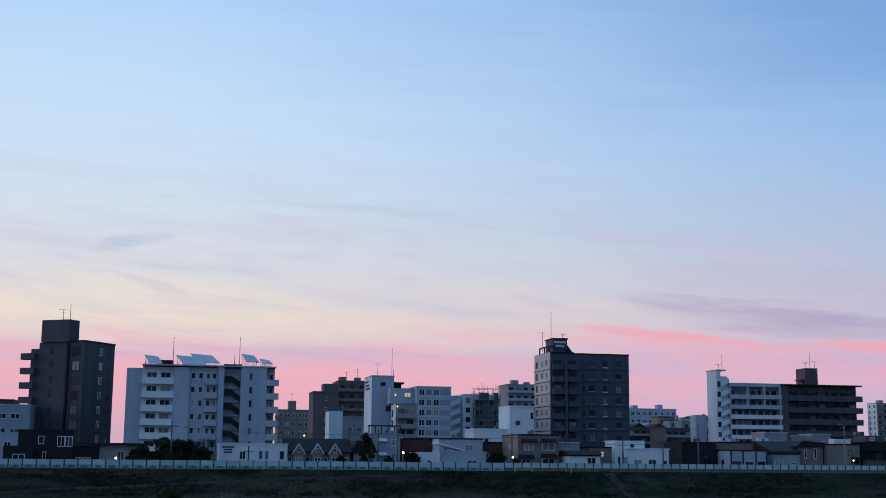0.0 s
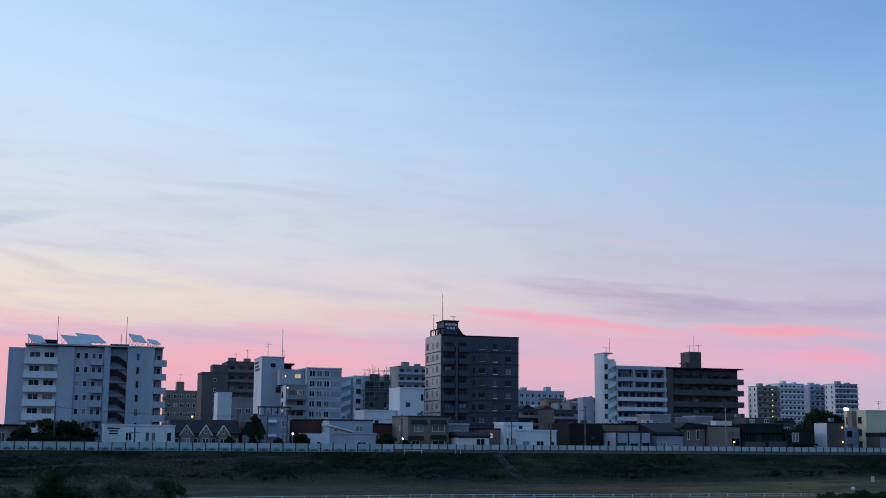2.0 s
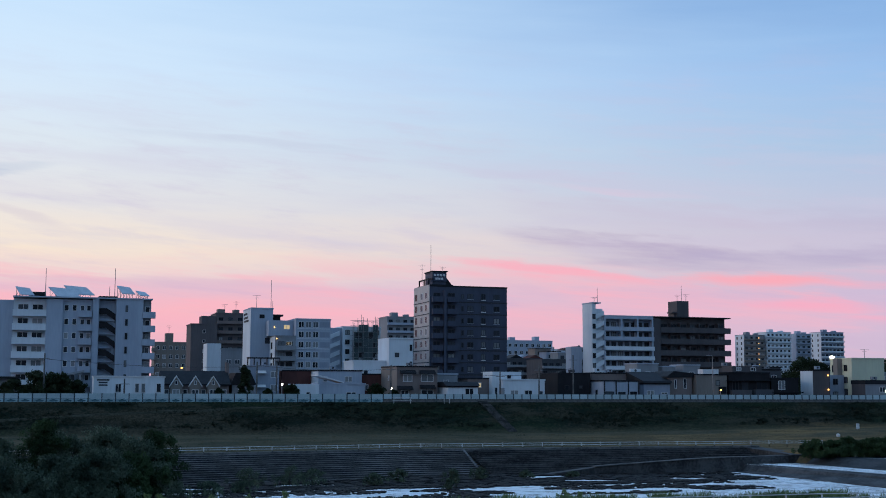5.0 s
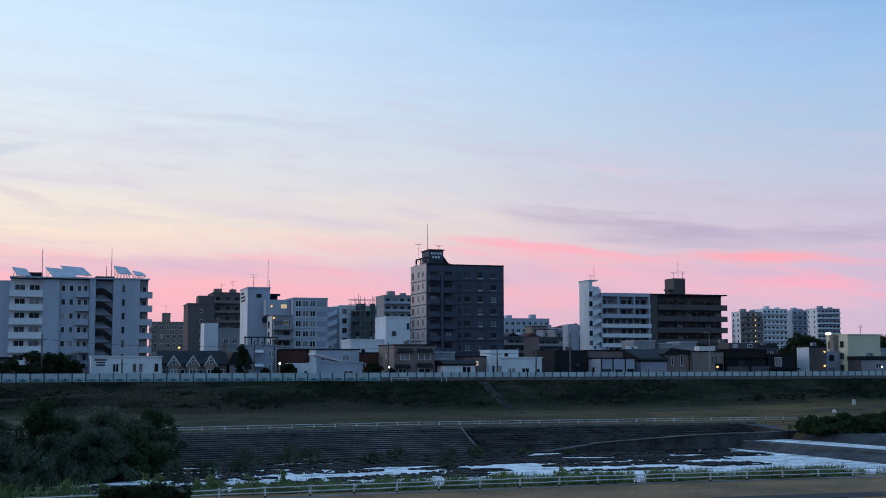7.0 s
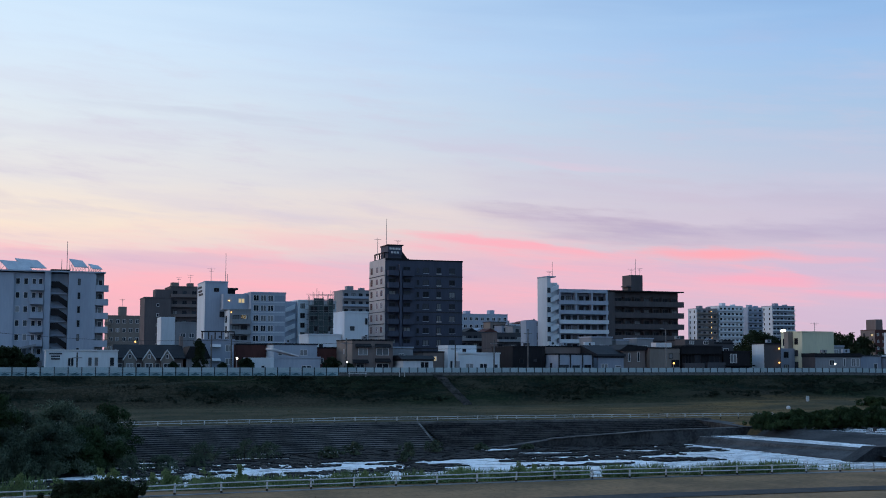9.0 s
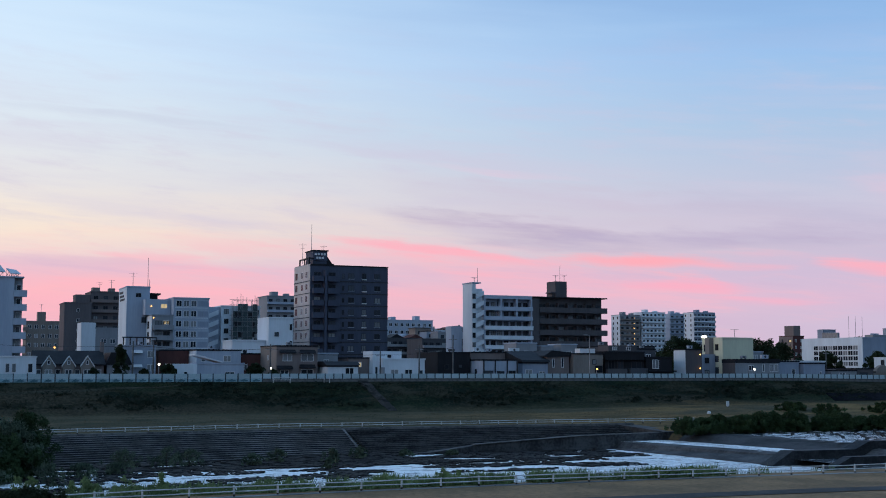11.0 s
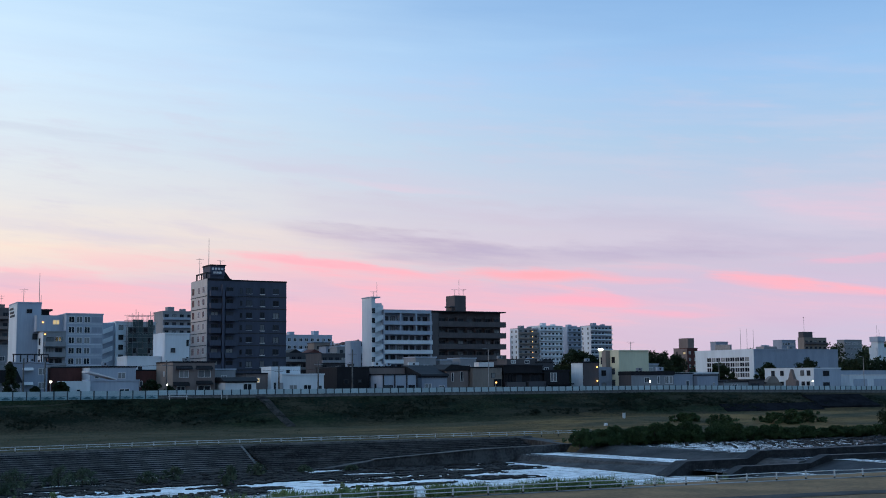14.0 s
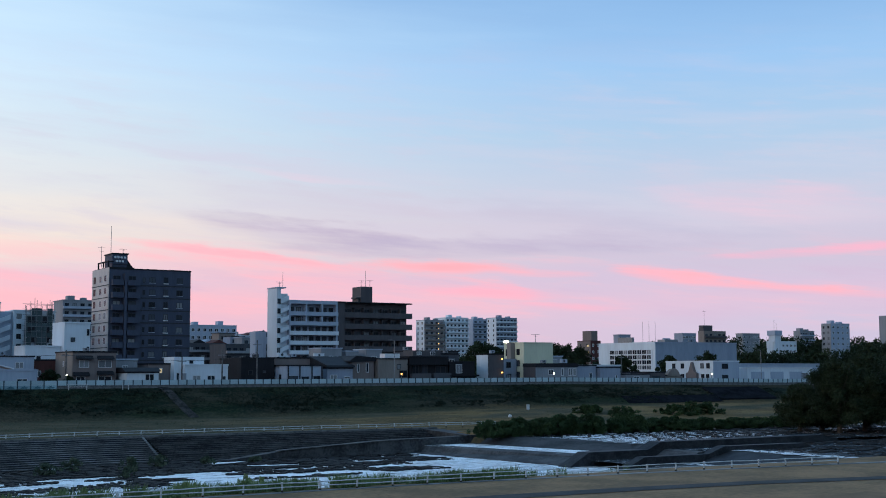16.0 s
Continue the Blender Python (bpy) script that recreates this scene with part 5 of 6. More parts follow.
t = house("white two-storey house with stepped roof", 78.0, 86.1, 213, 10.0, 6, WHITE, ((2.2, 1.2, 1.5, 1.4), (4.9, 1.2, 1.5, 1.4), (7.3, 1.2, 0.9, 1.3)), ((3, 3.3, 0.9, 1.2),), roof=WHITE)
part("upper_storey", boxed((-1.6, 4.0, 1.2, 6.5, 0, 5.9)), WHITE, t)
window(t, 1.6, 4.7, 0.7, 0.6, y=1.2, frame_mat=DARKFRAME), window(t, -0.9, 1.5, 0.6, 1.6, y=1.2)
t = house("black box-shaped modern house", 90.8, 97.4, 218, 11.3, 10.6, BLACK, ((1.8, 2.6, 0.9, 0.9), (4.6, 2.9, 0.7, 0.6)), (), BLACK, frame_mat=DARKFRAME)
t = house("pale single-storey shop with dark posts and roof", 97.8, 104.8, 213, 9.9, 6, PALE, ((1.2, 0.2, 1.9, 2.2), (3.7, 0.1, 1.5, 2.2), (6.1, 0.2, 1.4, 2.2)), ((3, 1.5, 0.8, 1.2),), frame_mat=DARKFRAME)
for x in (-0.05, 2.3, 4.8, 6.9):
    part("post", boxed((x, x + 0.2, -0.5, -0.3, 0, 4.25)), DARKFRAME, t)
house("long brown flat-roofed building behind the shop", 99.0, 111.0, 221, 11.4, 8, BROWN, ((10.5, 4.2, 2.0, 0.6),))
t = house("pale house with a dark sloping roof", 106.6, 112.0, 214, 9.4, 7, BLUEGREY, ((1.3, 0.8, 1.5, 1.8), (4.2, 1.9, 1.2, 0.4)), roof=ROOF)
part("sloping_roof", prism([(-0.5, 4.0), (-0.2, 4.4), (7.2, 6.2), (7.2, 4.0)], -0.3, 5.7), ROOF, t)
t = house("grey-brown house with a low gable", 112.3, 117.2, 215, 10.8, 7, BROWN, ((1.4, 3.0, 0.5, 1.7), (3.4, 3.0, 0.6, 1.9)))
part("gable_roof", prism([(-0.5, 5.3), (1.0, 6.3), (5.2, 5.9), (5.2, 5.2), (-0.5, 5.0)], -0.3, 7.3, "y"), ROOF, t)
t = house("dull tan two-storey house with black shutters", 117.6, 124.2, 214, 11.2, 7, TAN, ((4.6, 3.6, 0.9, 1.0), (5.6, 2.0, 1.7, 1.4)), frame_mat=DARKFRAME)
part("roof_vent", boxed((2.0, 5.4, 1, 3, 5.8, 6.7)), TRIM, t)
t = house("dark two-storey house with an upper balcony", 124.6, 133.6, 214, 11.6, 7, BLACK, ((1.4, 2.4, 1.4, 2.0), (3.5, 2.4, 1.4, 2.0), (7.2, 2.6, 2.4, 1.6)), frame_mat=DARKFRAME)
balcony(t, 5.2, 9.2, 1.9, 1.0, 1.0, DARKGREY)
balcony(t, 0.2, 4.6, 1.9, 0.8, 0.9, BROWNTILE)
part("eave", boxed((-0.5, 9.5, -0.9, 0, 4.5, 4.7)), ROOF, t)
part("roof_room", boxed((2, 8.5, 2, 6, 6.2, 7.4)), BROWNTILE, t)
windows(t, (3.4, 6.6), (6.45,), 1.1, 0.7, y=2.0)
t = house("black roofed house with pale upper window", 133.9, 140.0, 214, 10.6, 7, BLACK, ((2.3, 2.8, 1.5, 1.8), (1.2, 0.9, 1.0, 1.0), (4.6, 0.9, 1.4, 0.9)))
part("eave", boxed((-0.5, 6.6, -1.0, 0, 2.2, 2.45)), ROOF, t)
house("grey flat-roofed house behind", 136.0, 142.6, 224, 12.4, 7, DARKGREY, ((2, 4.6, 1.4, 1.2), (4.8, 4.6, 1.2, 1.2)), roof=ROOF)
t = house("narrow building with brown front and stair lamps", 143.3, 147.2, 214, 12.2, 4.2, BROWNTILE, (), (), WHITE, name="building")
for z in (5.7, 2.9, 0.5):
    lb = bmesh.new()
    bmesh.ops.create_uvsphere(lb, u_segments=10, v_segments=7, radius=0.17)
    lp = part("wall_lamp", lb, LAMP_AMBER, t, "glowing amber wall lamp")
    lp.location = (3.2, -0.45, z)
t = house("cream four-storey building with a glowing roof lamp", 153.8, 161.4, 216, 14.7, 7.3, CREAM, (), (), CREAM, roof=CREAM, name="building")
side_windows(t, (2.0,), (6.6, 4.2, 1.8), 1.1, 1.3, x=-0.06, frame_mat=DARKFRAME)
window(t, -0.06, 6.4, 1.2, 1.5, face="left", y=6.0, frame_mat=DARKFRAME)
part("stair_bay", boxed((-1.2, -0.07, 3.2, 4.6, 0, 9.2)), TAN, t)
part("lower_wing", boxed((-3.8, -0.1, 2.6, 9, 0, 5.8)), BLUEGREY, t)
window(t, -2.2, 3.9, 1.1, 1.2, y=2.6, frame_mat=DARKFRAME), window(t, -2.2, 1.3, 1.1, 1.2, y=2.6, frame_mat=DARKFRAME)
lb = bmesh.new()
bmesh.ops.create_uvsphere(lb, u_segments=14, v_segments=8, radius=0.4)
rl = part("roof_lamp", lb, LAMP_WHITE, t, "bright white roof lamp")
rl.matrix_basis = pose(0.1, 6.8, 9.55) @ Matrix.Diagonal((1.7, 0.8, 0.75, 1))
part("lamp_base", boxed((-0.2, 0.4, 6.6, 7.0, 9.3, 9.32)), STEEL, t)
antenna(159.0, 219, 14.7, 1.9)
t = house("grey house with a dark brown end wall", 152.8, 163.7, 210.5, 10.2, 4.3, GREY, ((3.9, 2.4, 1.3, 1.1), (6.9, 2.2, 0.6, 1.6), (9.0, 2.2, 1.0, 1.6), (10.1, 2.2, 0.9, 1.6)), (), BROWNTILE, lip=0.8)
house("pale low annex behind the grey house", 163.5, 170.0, 224, 12.0, 7, GREY, ((2, 4.8, 1.2, 1.0), (4.4, 4.8, 1.2, 1.0)), roof=PALE)
t = house("blue-grey clad house with plain walls", 166.0, 171.5, 214, 9.9, 8, BLUEGREY, ((4.0, 1.2, 0.9, 1.6),))
house("blue-grey shed with a flat roof", 171.9, 177.5, 213, 9.5, 6, BLUEGREY, ((4.4, 1.4, 0.5, 0.9),))
house("white low house with a lean-to roof", 176.0, 185.0, 222, 10.0, 8, PALE, ((4, 2.8, 1.2, 1.0),), roof=WHITE)
house("pale low shed by the road", 178.2, 185.0, 212, 8.0, 5, GREY, ((3, 1.0, 1.6, 1.0),))
house("dark garage with a black door", 185.4, 190.4, 213, 8.4, 6, BROWNTILE, ((2.4, 0.3, 2.2, 1.8),), frame_mat=DARKFRAME)
house("long pale low building by the road", 190.6, 200.0, 222, 8.4, 8, GREY, ((3, 1.4, 1.6, 0.9), (6.5, 1.4, 1.6, 0.9)))
t = house("small pinkish house with a curved gable", 193.2, 198.4, 216, 7.7, 5, TAN)
part("gable", prism([(0.4, 2.0), (1.0, 3.0), (1.9, 3.6), (3.0, 3.7), (3.8, 3.0), (4.4, 2.0)], -0.2, 0.8, "y"), TAN, t)
# WHITE side, PALE front: lit and greyer faces told apart by colour
t = house("white two-storey building with a brown gabled porch", 204.2, 212.3, 212, 10.9, 16.0, PALE, ((3.6, 3.6, 1.9, 1.2), (3.6, 1.0, 1.9, 1.2)), (), WHITE, roof=WHITE, frame_mat=DARKFRAME)
side_windows(t, (1.6, 3.6, 10.2, 13.2), (3.7,), 1.1, 1.2, x=-0.06, frame_mat=DARKFRAME)
side_windows(t, (1.8, 3.4, 10.2, 13.2), (1.5,), 1.0, 0.9, x=-0.06, frame_mat=DARKFRAME)
part("porch", prism([(4.8, 0), (4.8, 2.6), (5.6, 2.9), (6.5, 5.2), (7.4, 2.9), (8.2, 2.6), (8.2, 0)], -0.9, -0.07), BROWN, t, "brown pointed porch")
t = house("long white warehouse with roller doors", 218.0, 240.0, 215, 9.3, 10, WHITE, (), roof=TRIM, name="warehouse")
for k in range(3):
    part("roller_door", boxed((1.2 + k * 6.5, 5.6 + k * 6.5, -0.06, -0.003, 0, 2.9)), PALE, t)
window(t, 19.5, 0.9, 2.4, 1.6, frame_mat=DARKFRAME)
house("long low pale shed behind the warehouse", 226.0, 262.0, 232, 10.4, 8, PALE, ((6, 3.0, 2, 1), (14, 3.0, 2, 1)), roof=PALE, name="warehouse")
for x, z, w in ((120, 15.2, 5), (126, 14.6, 3), (131, 15.0, 4)):
    house("grey low roof house behind the road", x, x + w, 244, z - 1.4, 6, GREY, ((w / 2, 5.6, 1.2, 1.0),), roof=PALE)
house("grey low houses behind the dark ones", 146.0, 159.0, 250, 13.4, 8, DARKGREY, ((3, 6.0, 1.4, 1.0), (8, 6.0, 1.4, 1.0)), roof=ROOF)


def roof_unit(x, y, z, w, h, mat):
    """An outdoor unit on a roof: its casing on two feet, with a round grille."""
    t = thing("roof_unit", "small pale outdoor unit on a flat roof", "roof unit", pose(x, y, z), "rooftop units")
    part("casing", boxed((0, w, 0, 0.6, 0.12, h)), mat, t)
    part("foot", boxed((0.1, 0.2, 0.05, 0.55, 0, 0.118)), DARKFRAME, t), part("foot", boxed((w - 0.2, w - 0.1, 0.05, 0.55, 0, 0.118)), DARKFRAME, t)
    b = bmesh.new()
    r = min(w, h) * 0.3
    tube(b, (w / 2, 0, h / 2 + 0.06), (w / 2, -0.05, h / 2 + 0.06), r, r * 0.9, 10)
    part("grille", b, DARKGREY, t)


for x, y, z, w, h, m in ((100.5, 223, 11.4, 1.6, 0.9, WHITE), (103.4, 223, 11.4, 0.9, 0.7, PALE), (108.2, 223, 11.4, 2.2, 0.8, WHITE), (126.6, 219.6, 12.8, 1.0, 0.7, GREY), (137.4, 226, 12.4, 1.3, 0.8, PALE), (140.2, 226, 12.4, 0.9, 0.6, GREY),
                         (145.0, 215.5, 12.2, 1.0, 0.7, PALE), (155.5, 212, 10.2, 1.2, 0.7, GREY), (160.6, 212, 10.2, 1.6, 0.9, PALE), (48.5, 224, 11.5, 1.1, 0.7, PALE), (60.8, 216, 12.2, 0.9, 0.6, GREY), (94.0, 220, 11.3, 1.1, 0.6, DARKGREY), (120.2, 216, 11.2, 0.9, 0.5, WHITE),
                         (36.5, 226, 12.2, 0.9, 0.7, PALE), (300.0, 336, 18.6, 3.2, 1.5, PALE), (312.0, 336, 18.6, 2.4, 1.2, GREY)):
    roof_unit(x, y, z, w, h, m)


# ---- street furniture ----
def pole(x, y, z, label="slim concrete utility pole by the road", box_on=False):
    t = thing("utility_pole", label, "pole", pose(x, y, STREET), "roadside poles")
    b = bmesh.new()
    tube(b, (0, 0, 0), (0, 0, z - STREET), 0.16, 0.11, 8)
    part("shaft", b, CONCRETE, t)
    part("crossarm", boxed((-0.8, 0.8, -0.06, 0.06, z - STREET - 0.9, z - STREET - 0.78)), STEEL, t)
    if box_on:
        c = bmesh.new()
        tube(c, (0.45, 0, 1.6), (0.45, 0, 3.0), 0.36, 0.36, 10)
        part("transformer", c, GREY, t)


for x, y, z, tr in ((-1.0, 205, 13.5, False), (11.2, 205, 9.6, False), (36.0, 208, 12.0, False), (33.0, 210, 12.6, False), (54.9, 205, 12.2, False), (73.8, 203, 11.2, True), (83.0, 208, 12.4, False), (88.3, 205, 14.2, False), (187, 224, 12.5, False)):
    pole(x, y, z, box_on=tr)


def street_lamp(x, y, z, lit, mat, pole_top=None):
    t = thing("street_lamp", "glowing street lamp on a slim pole" if lit else "slim grey street lamp, unlit", "street lamp", pose(x, y, STREET), "street lamps")
    b = bmesh.new()
    h = (pole_top or z) - STREET
    tube(b, (0, 0.2, 0), (0, 0.2, h), 0.09, 0.06, 8)
    tube(b, (0, 0.2, h), (-0.7 if not lit else 0, 0.0, h + 0.1), 0.05, 0.05, 6)
    part("pole", b, STEEL, t)
    if lit:
        g = bmesh.new()
        bmesh.ops.create_uvsphere(g, u_segments=10, v_segments=7, radius=0.18)
        part("globe", g, mat, t, "bright glowing globe").location = (0, 0, z - STREET)
    else:
        part("head", boxed((-1.3, -0.6, -0.12, 0.12, h + 0.02, h + 0.16)), STEEL, t)


street_lamp(116.2, 205, 14.4, False, None)
street_lamp(213.5, 206, 13.2, False, None)
for x, z, m in ((55.0, 8.2, LAMP_WHITE), (36.4, 8.8, LAMP_WHITE), (117.7, 8.15, LAMP_AMBER), (153.4, 8.1, LAMP_WHITE), (-9.4, 7.5, LAMP_WHITE), (197.0, 7.9, LAMP_WHITE)):
    street_lamp(x, 205, z, True, m)
street_lamp(23.1, 236, 11.8, True, LAMP_AMBER)

# overhead wires
wires = thing("overhead_wires", "thin dark sagging overhead wires between poles", "wires", pose(0, 0, 0))
for (xa, ya, za), (xb, yb, zb) in (((33, 210, 12.0), (54.9, 205, 11.5)), ((54.9, 205, 11.5), (73.8, 203, 10.6)), ((73.8, 203, 10.6), (88.3, 205, 12.0)), ((-1, 205, 12.6), (33, 210, 11.8))):
    b = bmesh.new()
    rings = []
    for k in range(13):
        u = k / 12
        p = Vector((xa + (xb - xa) * u, ya + (yb - ya) * u, za + (zb - za) * u - 2.2 * u * (1 - u)))
        rings.append([b.verts.new(p + Vector((0, 0.03 * math.cos(i * math.tau / 5), 0.03 * math.sin(i * math.tau / 5)))) for i in range(5)])
    for p, q in zip(rings, rings[1:]):
        for i in range(5):
            b.faces.new((p[i], q[i], q[(i + 1) % 5], p[(i + 1) % 5]))
    part("wire", b, DARKFRAME, wires)

# a low white barrier frame on the dike crest, and markers on the meadow
g = thing("barrier_frame", "low white pipe barrier on the dike crest", "barrier", pose(53.0, 195.9, 5.85))
for x in (0, 2.8):
    b = bmesh.new()
    tube(b, (x, 0, 0), (x, 0, 0.95), 0.05, 0.05, 6)
    part("post", b, RAIL, g)
for z in (0.5, 0.9):
    b = bmesh.new()
    tube(b, (-0.2, 0, z), (3.0, 0, z), 0.05, 0.05, 6)
    part("rail", b, RAIL, g)
g = thing("gate_posts", "pair of white posts on the dike crest", "posts", pose(61.5, 195.9, 5.85))
for x in (0, 0.9):
    b = bmesh.new()
    tube(b, (x, 0, 0), (x, 0, 1.2), 0.05, 0.05, 6)
    part("post", b, RAIL, g)
g = thing("marker_board", "small white marker board on the meadow", "marker", pose(131.8, 184.0, 1.6))
part("board", boxed((-0.3, 0.3, -0.06, 0.06, 0.12, 1.03)), RAIL, g)
part("post", boxed((-0.06, 0.06, -0.04, 0.04, -0.1, 0.12)), RAIL, g)
g = thing("marker_stone", "low white stone on the meadow", "marker", pose(122.3, 176.0, 0.95))
b = bmesh.new()
bmesh.ops.create_icosphere(b, subdivisions=2, radius=0.35)
part("stone", b, RAIL, g)
g = thing("dike_panel", "dark asphalt facing on the dike slope", "dike facing", pose(0, 0, 0), kind="structure")
part("facing", prism([(189.0, 2.3), (194.6, 4.7), (194.6, 5.2), (189.0, 2.95)], 184, 200), FACING, g)
part("facing", prism([(188.2, 1.9), (190.8, 3.1), (190.8, 3.72), (188.2, 2.4)], 159, 183.9), FACING, g)


# ---- plants ----
def leaf_mesh(name, clumps, per, size, seed, mat, flat=1.0, upright=0.0):
    """A crown of many small leaves gathered round the clump centres (x, y, z, radius)."""
    rng = np.random.default_rng(seed)
    c = np.repeat(np.array(clumps, float), per, axis=0)
    n = len(c)
    d = rng.normal(size=(n, 3))
    d /= np.linalg.norm(d, axis=1)[:, None]
    pos = c[:, :3] + d * (c[:, 3] * rng.uniform(0.35, 1.05, n))[:, None] * np.array([1, 1, flat])
    u = rng.normal(size=(n, 3))
    u[:, 2] += upright * 3
    u /= np.linalg.norm(u, axis=1)[:, None]
    v = np.cross(u, rng.normal(size=(n, 3)))
    v /= np.linalg.norm(v, axis=1)[:, None]
    s = (size * rng.uniform(0.5, 1.4, n))[:, None]
    quads = np.stack([pos - u * s, pos + v * s * 0.45, pos + u * s, pos - v * s * 0.45], 1).reshape(-1, 3)
    me = bpy.data.meshes.new(name)
    me.from_pydata(quads.tolist(), [], np.arange(4 * n).reshape(-1, 4).tolist())
    me.materials.append(mat)
    return me


def tree(label, x, y, z, tall, wide, seed, mat, per=60, n=70, size=0.28, name="tree", trunk=0.25, low=0.3, upright=0.0, group=""):
    """A tapered trunk, forking limbs, and a crown of leaf clumps at the ends of the limbs."""
    rnd = random.Random(seed)
    t = thing(name, label, "bush" if name == "bush" else "tree", pose(x, y, z), group)
    b = bmesh.new()
    top = Vector((rnd.uniform(-0.1, 0.1) * wide, 0, tall * 0.75))
    tube(b, (0, 0, -0.4), top * 0.5, trunk, trunk * 0.6, 8), tube(b, top * 0.5, top, trunk * 0.6, trunk * 0.15, 7)
    clumps = []
    for k in range(n):
        a, u = rnd.uniform(0, math.tau), rnd.uniform(0, 1)
        zz = tall * (low + (1 - low) * u)
        prof = (math.sin(math.pi * min(1, 0.18 + 0.80 * u)) ** 0.6) * rnd.uniform(0.35, 1.0) * (0.75 + 0.35 * math.sin(3 * a + seed))
        p = Vector((math.cos(a) * wide / 2 * prof, math.sin(a) * wide / 2 * prof, zz))
        clumps.append((*p, rnd.uniform(0.07, 0.15) * (wide + tall) / 2))
        if k % 6 == 0:
            q = top * rnd.uniform(0.25, 0.9)
            tube(b, q, p, trunk * 0.25, trunk * 0.06, 5)
    part("trunk", b, BARK, t)
    part("crown", leaf_mesh("crown", clumps, per, size, seed, mat, 0.85, upright), None, t)
    return t


willows = "willows on the river bar"
for i, (x, y, tall, wide) in enumerate(((-9.5, 126, 6.4, 11), (-0.6, 133, 9.0, 5.5), (1.6, 134, 7.4, 10), (6.0, 139, 7.6, 10), (9.4, 137, 6.6, 9), (10.8, 138, 7.4, 7), (-13, 132, 7.0, 11), (4.5, 129, 5.6, 9.5), (-4.0, 121, 4.8, 10), (-12.0, 116, 4.4, 10), (-21, 128, 6.6, 12), (-5, 130, 6.8, 10), (0.5, 126, 5.2, 8), (8.0, 132, 5.0, 8))):
    tree("grey-green willow thicket on the river bar", x, y, -2.8, tall * 0.84, wide, 20 + i, WILLOW if i % 4 != 1 else SHRUB, 260, 84, 0.12, low=0.03, upright=0.25, group=willows)
for i, (x, y, tall, wide) in enumerate(((11.8, 122, 3.2, 3.6), (16.2, 133, 2.0, 4.0), (22.0, 145, 2.6, 5.0), (26.5, 143, 3.0, 4.5), (29.5, 145, 2.4, 4.0), (20, 136, 1.6, 3.2), (36.5, 143, 1.7, 3.2), (40.5, 147, 2.0, 3.0), (46, 143, 2.3, 2.6), (51, 148, 2.0, 3.0), (43, 135, 1.6, 1.6), (58, 150, 1.2, 2.4), (64, 149, 0.9, 2.2))):
    tree("small grey-green willow bush among wet rocks", x, y, -2.85, tall * 0.72, wide * 1.05, 60 + i, WILLOW, 30, 56, 0.11, "bush", 0.06, 0.0, 0.7, "willow bushes in the shallows")
for i, (x, y, tall, wide) in enumerate(((6.6, 79.6, 1.1, 4.6), (4.4, 80.0, 1.0, 4.0), (7.4, 80.0, 0.75, 3.0), (5.4, 79.2, 1.0, 4.0))):
    tree("dense dark green bush beside the path", x, y, 0.0, tall, wide, 90 + i, LEAF, 110, 60, 0.09, "bush", 0.08, 0.05, 0.0, "dark bushes by the path")
for i, (x, y, tall, wide) in enumerate(((152, 131, 10.0, 12), (158, 124, 12.8, 14), (151, 138, 6.6, 8), (168, 119, 13.5, 15), (160, 133, 11.0, 13), (176, 130, 13, 15), (156, 138, 6.0, 9), (167, 138, 8.0, 11))):
    tree("large dark broadleaf tree on the far bank", x, y, -0.6, tall, wide, 120 + i, LEAF, 230, 120, 0.17, trunk=0.4, low=0.14, group="dark trees on the bank")
rnd = random.Random(4)
for i in range(46):
    x = 100 + i * 1.45 + rnd.uniform(-0.6, 0.6)
    u = min(1, abs(x - 117) / 30)
    tree("dense green shrub along the waterside", x, 150.5 + rnd.uniform(-0.8, 1.5), -0.7, rnd.uniform(2.1, 2.9) * (1 - 0.5 * u), rnd.uniform(3.6, 6.0), 200 + i, SHRUB, 130, 60, 0.11, "bush", 0.08, 0.0, group="waterside shrubs")
for i, (x, y, tall, wide) in enumerate(((118, 161, 1.4, 6), (126, 166, 1.2, 5), (136, 163, 1.8, 7), (140, 178, 1.4, 5), (143, 179, 1.2, 4), (157, 174, 1.9, 6), (161, 173, 2.3, 7), (166, 174, 2.0, 7), (146, 175, 1.4, 7))):
    tree("low green shrub on the flood meadow", x, y, level(x, y) - 0.05, tall, wide, 260 + i, SHRUB, 80, 45, 0.16, "bush", 0.08, 0.02, group="meadow shrubs")
for i, (x, y, tall, wide, m) in enumerate(((-2.2, 206.5, 4.9, 8, LEAF), (1.8, 207, 4.6, 6.5, LEAF), (-5.6, 207, 3.8, 5.5, LEAF), (0.0, 206.8, 4.6, 6.0, LEAF), (4.0, 207, 3.6, 4.5, LEAF), (31.4, 213, 6.4, 2.0, LEAF), (38.4, 208, 3.2, 3.6, LEAF), (34.6, 208, 2.6, 2.2, LEAF), (53.2, 208, 3.4, 3.6, LEAF), (56.2, 208, 2.4, 2.6, LEAF), (27, 212, 2.6, 2.2, LEAF))):
    tree("dark green garden tree by the dike road", x, y, STREET, tall, wide, 300 + i, m, 90, 60, 0.2, trunk=0.14, low=0.1, group="garden trees")
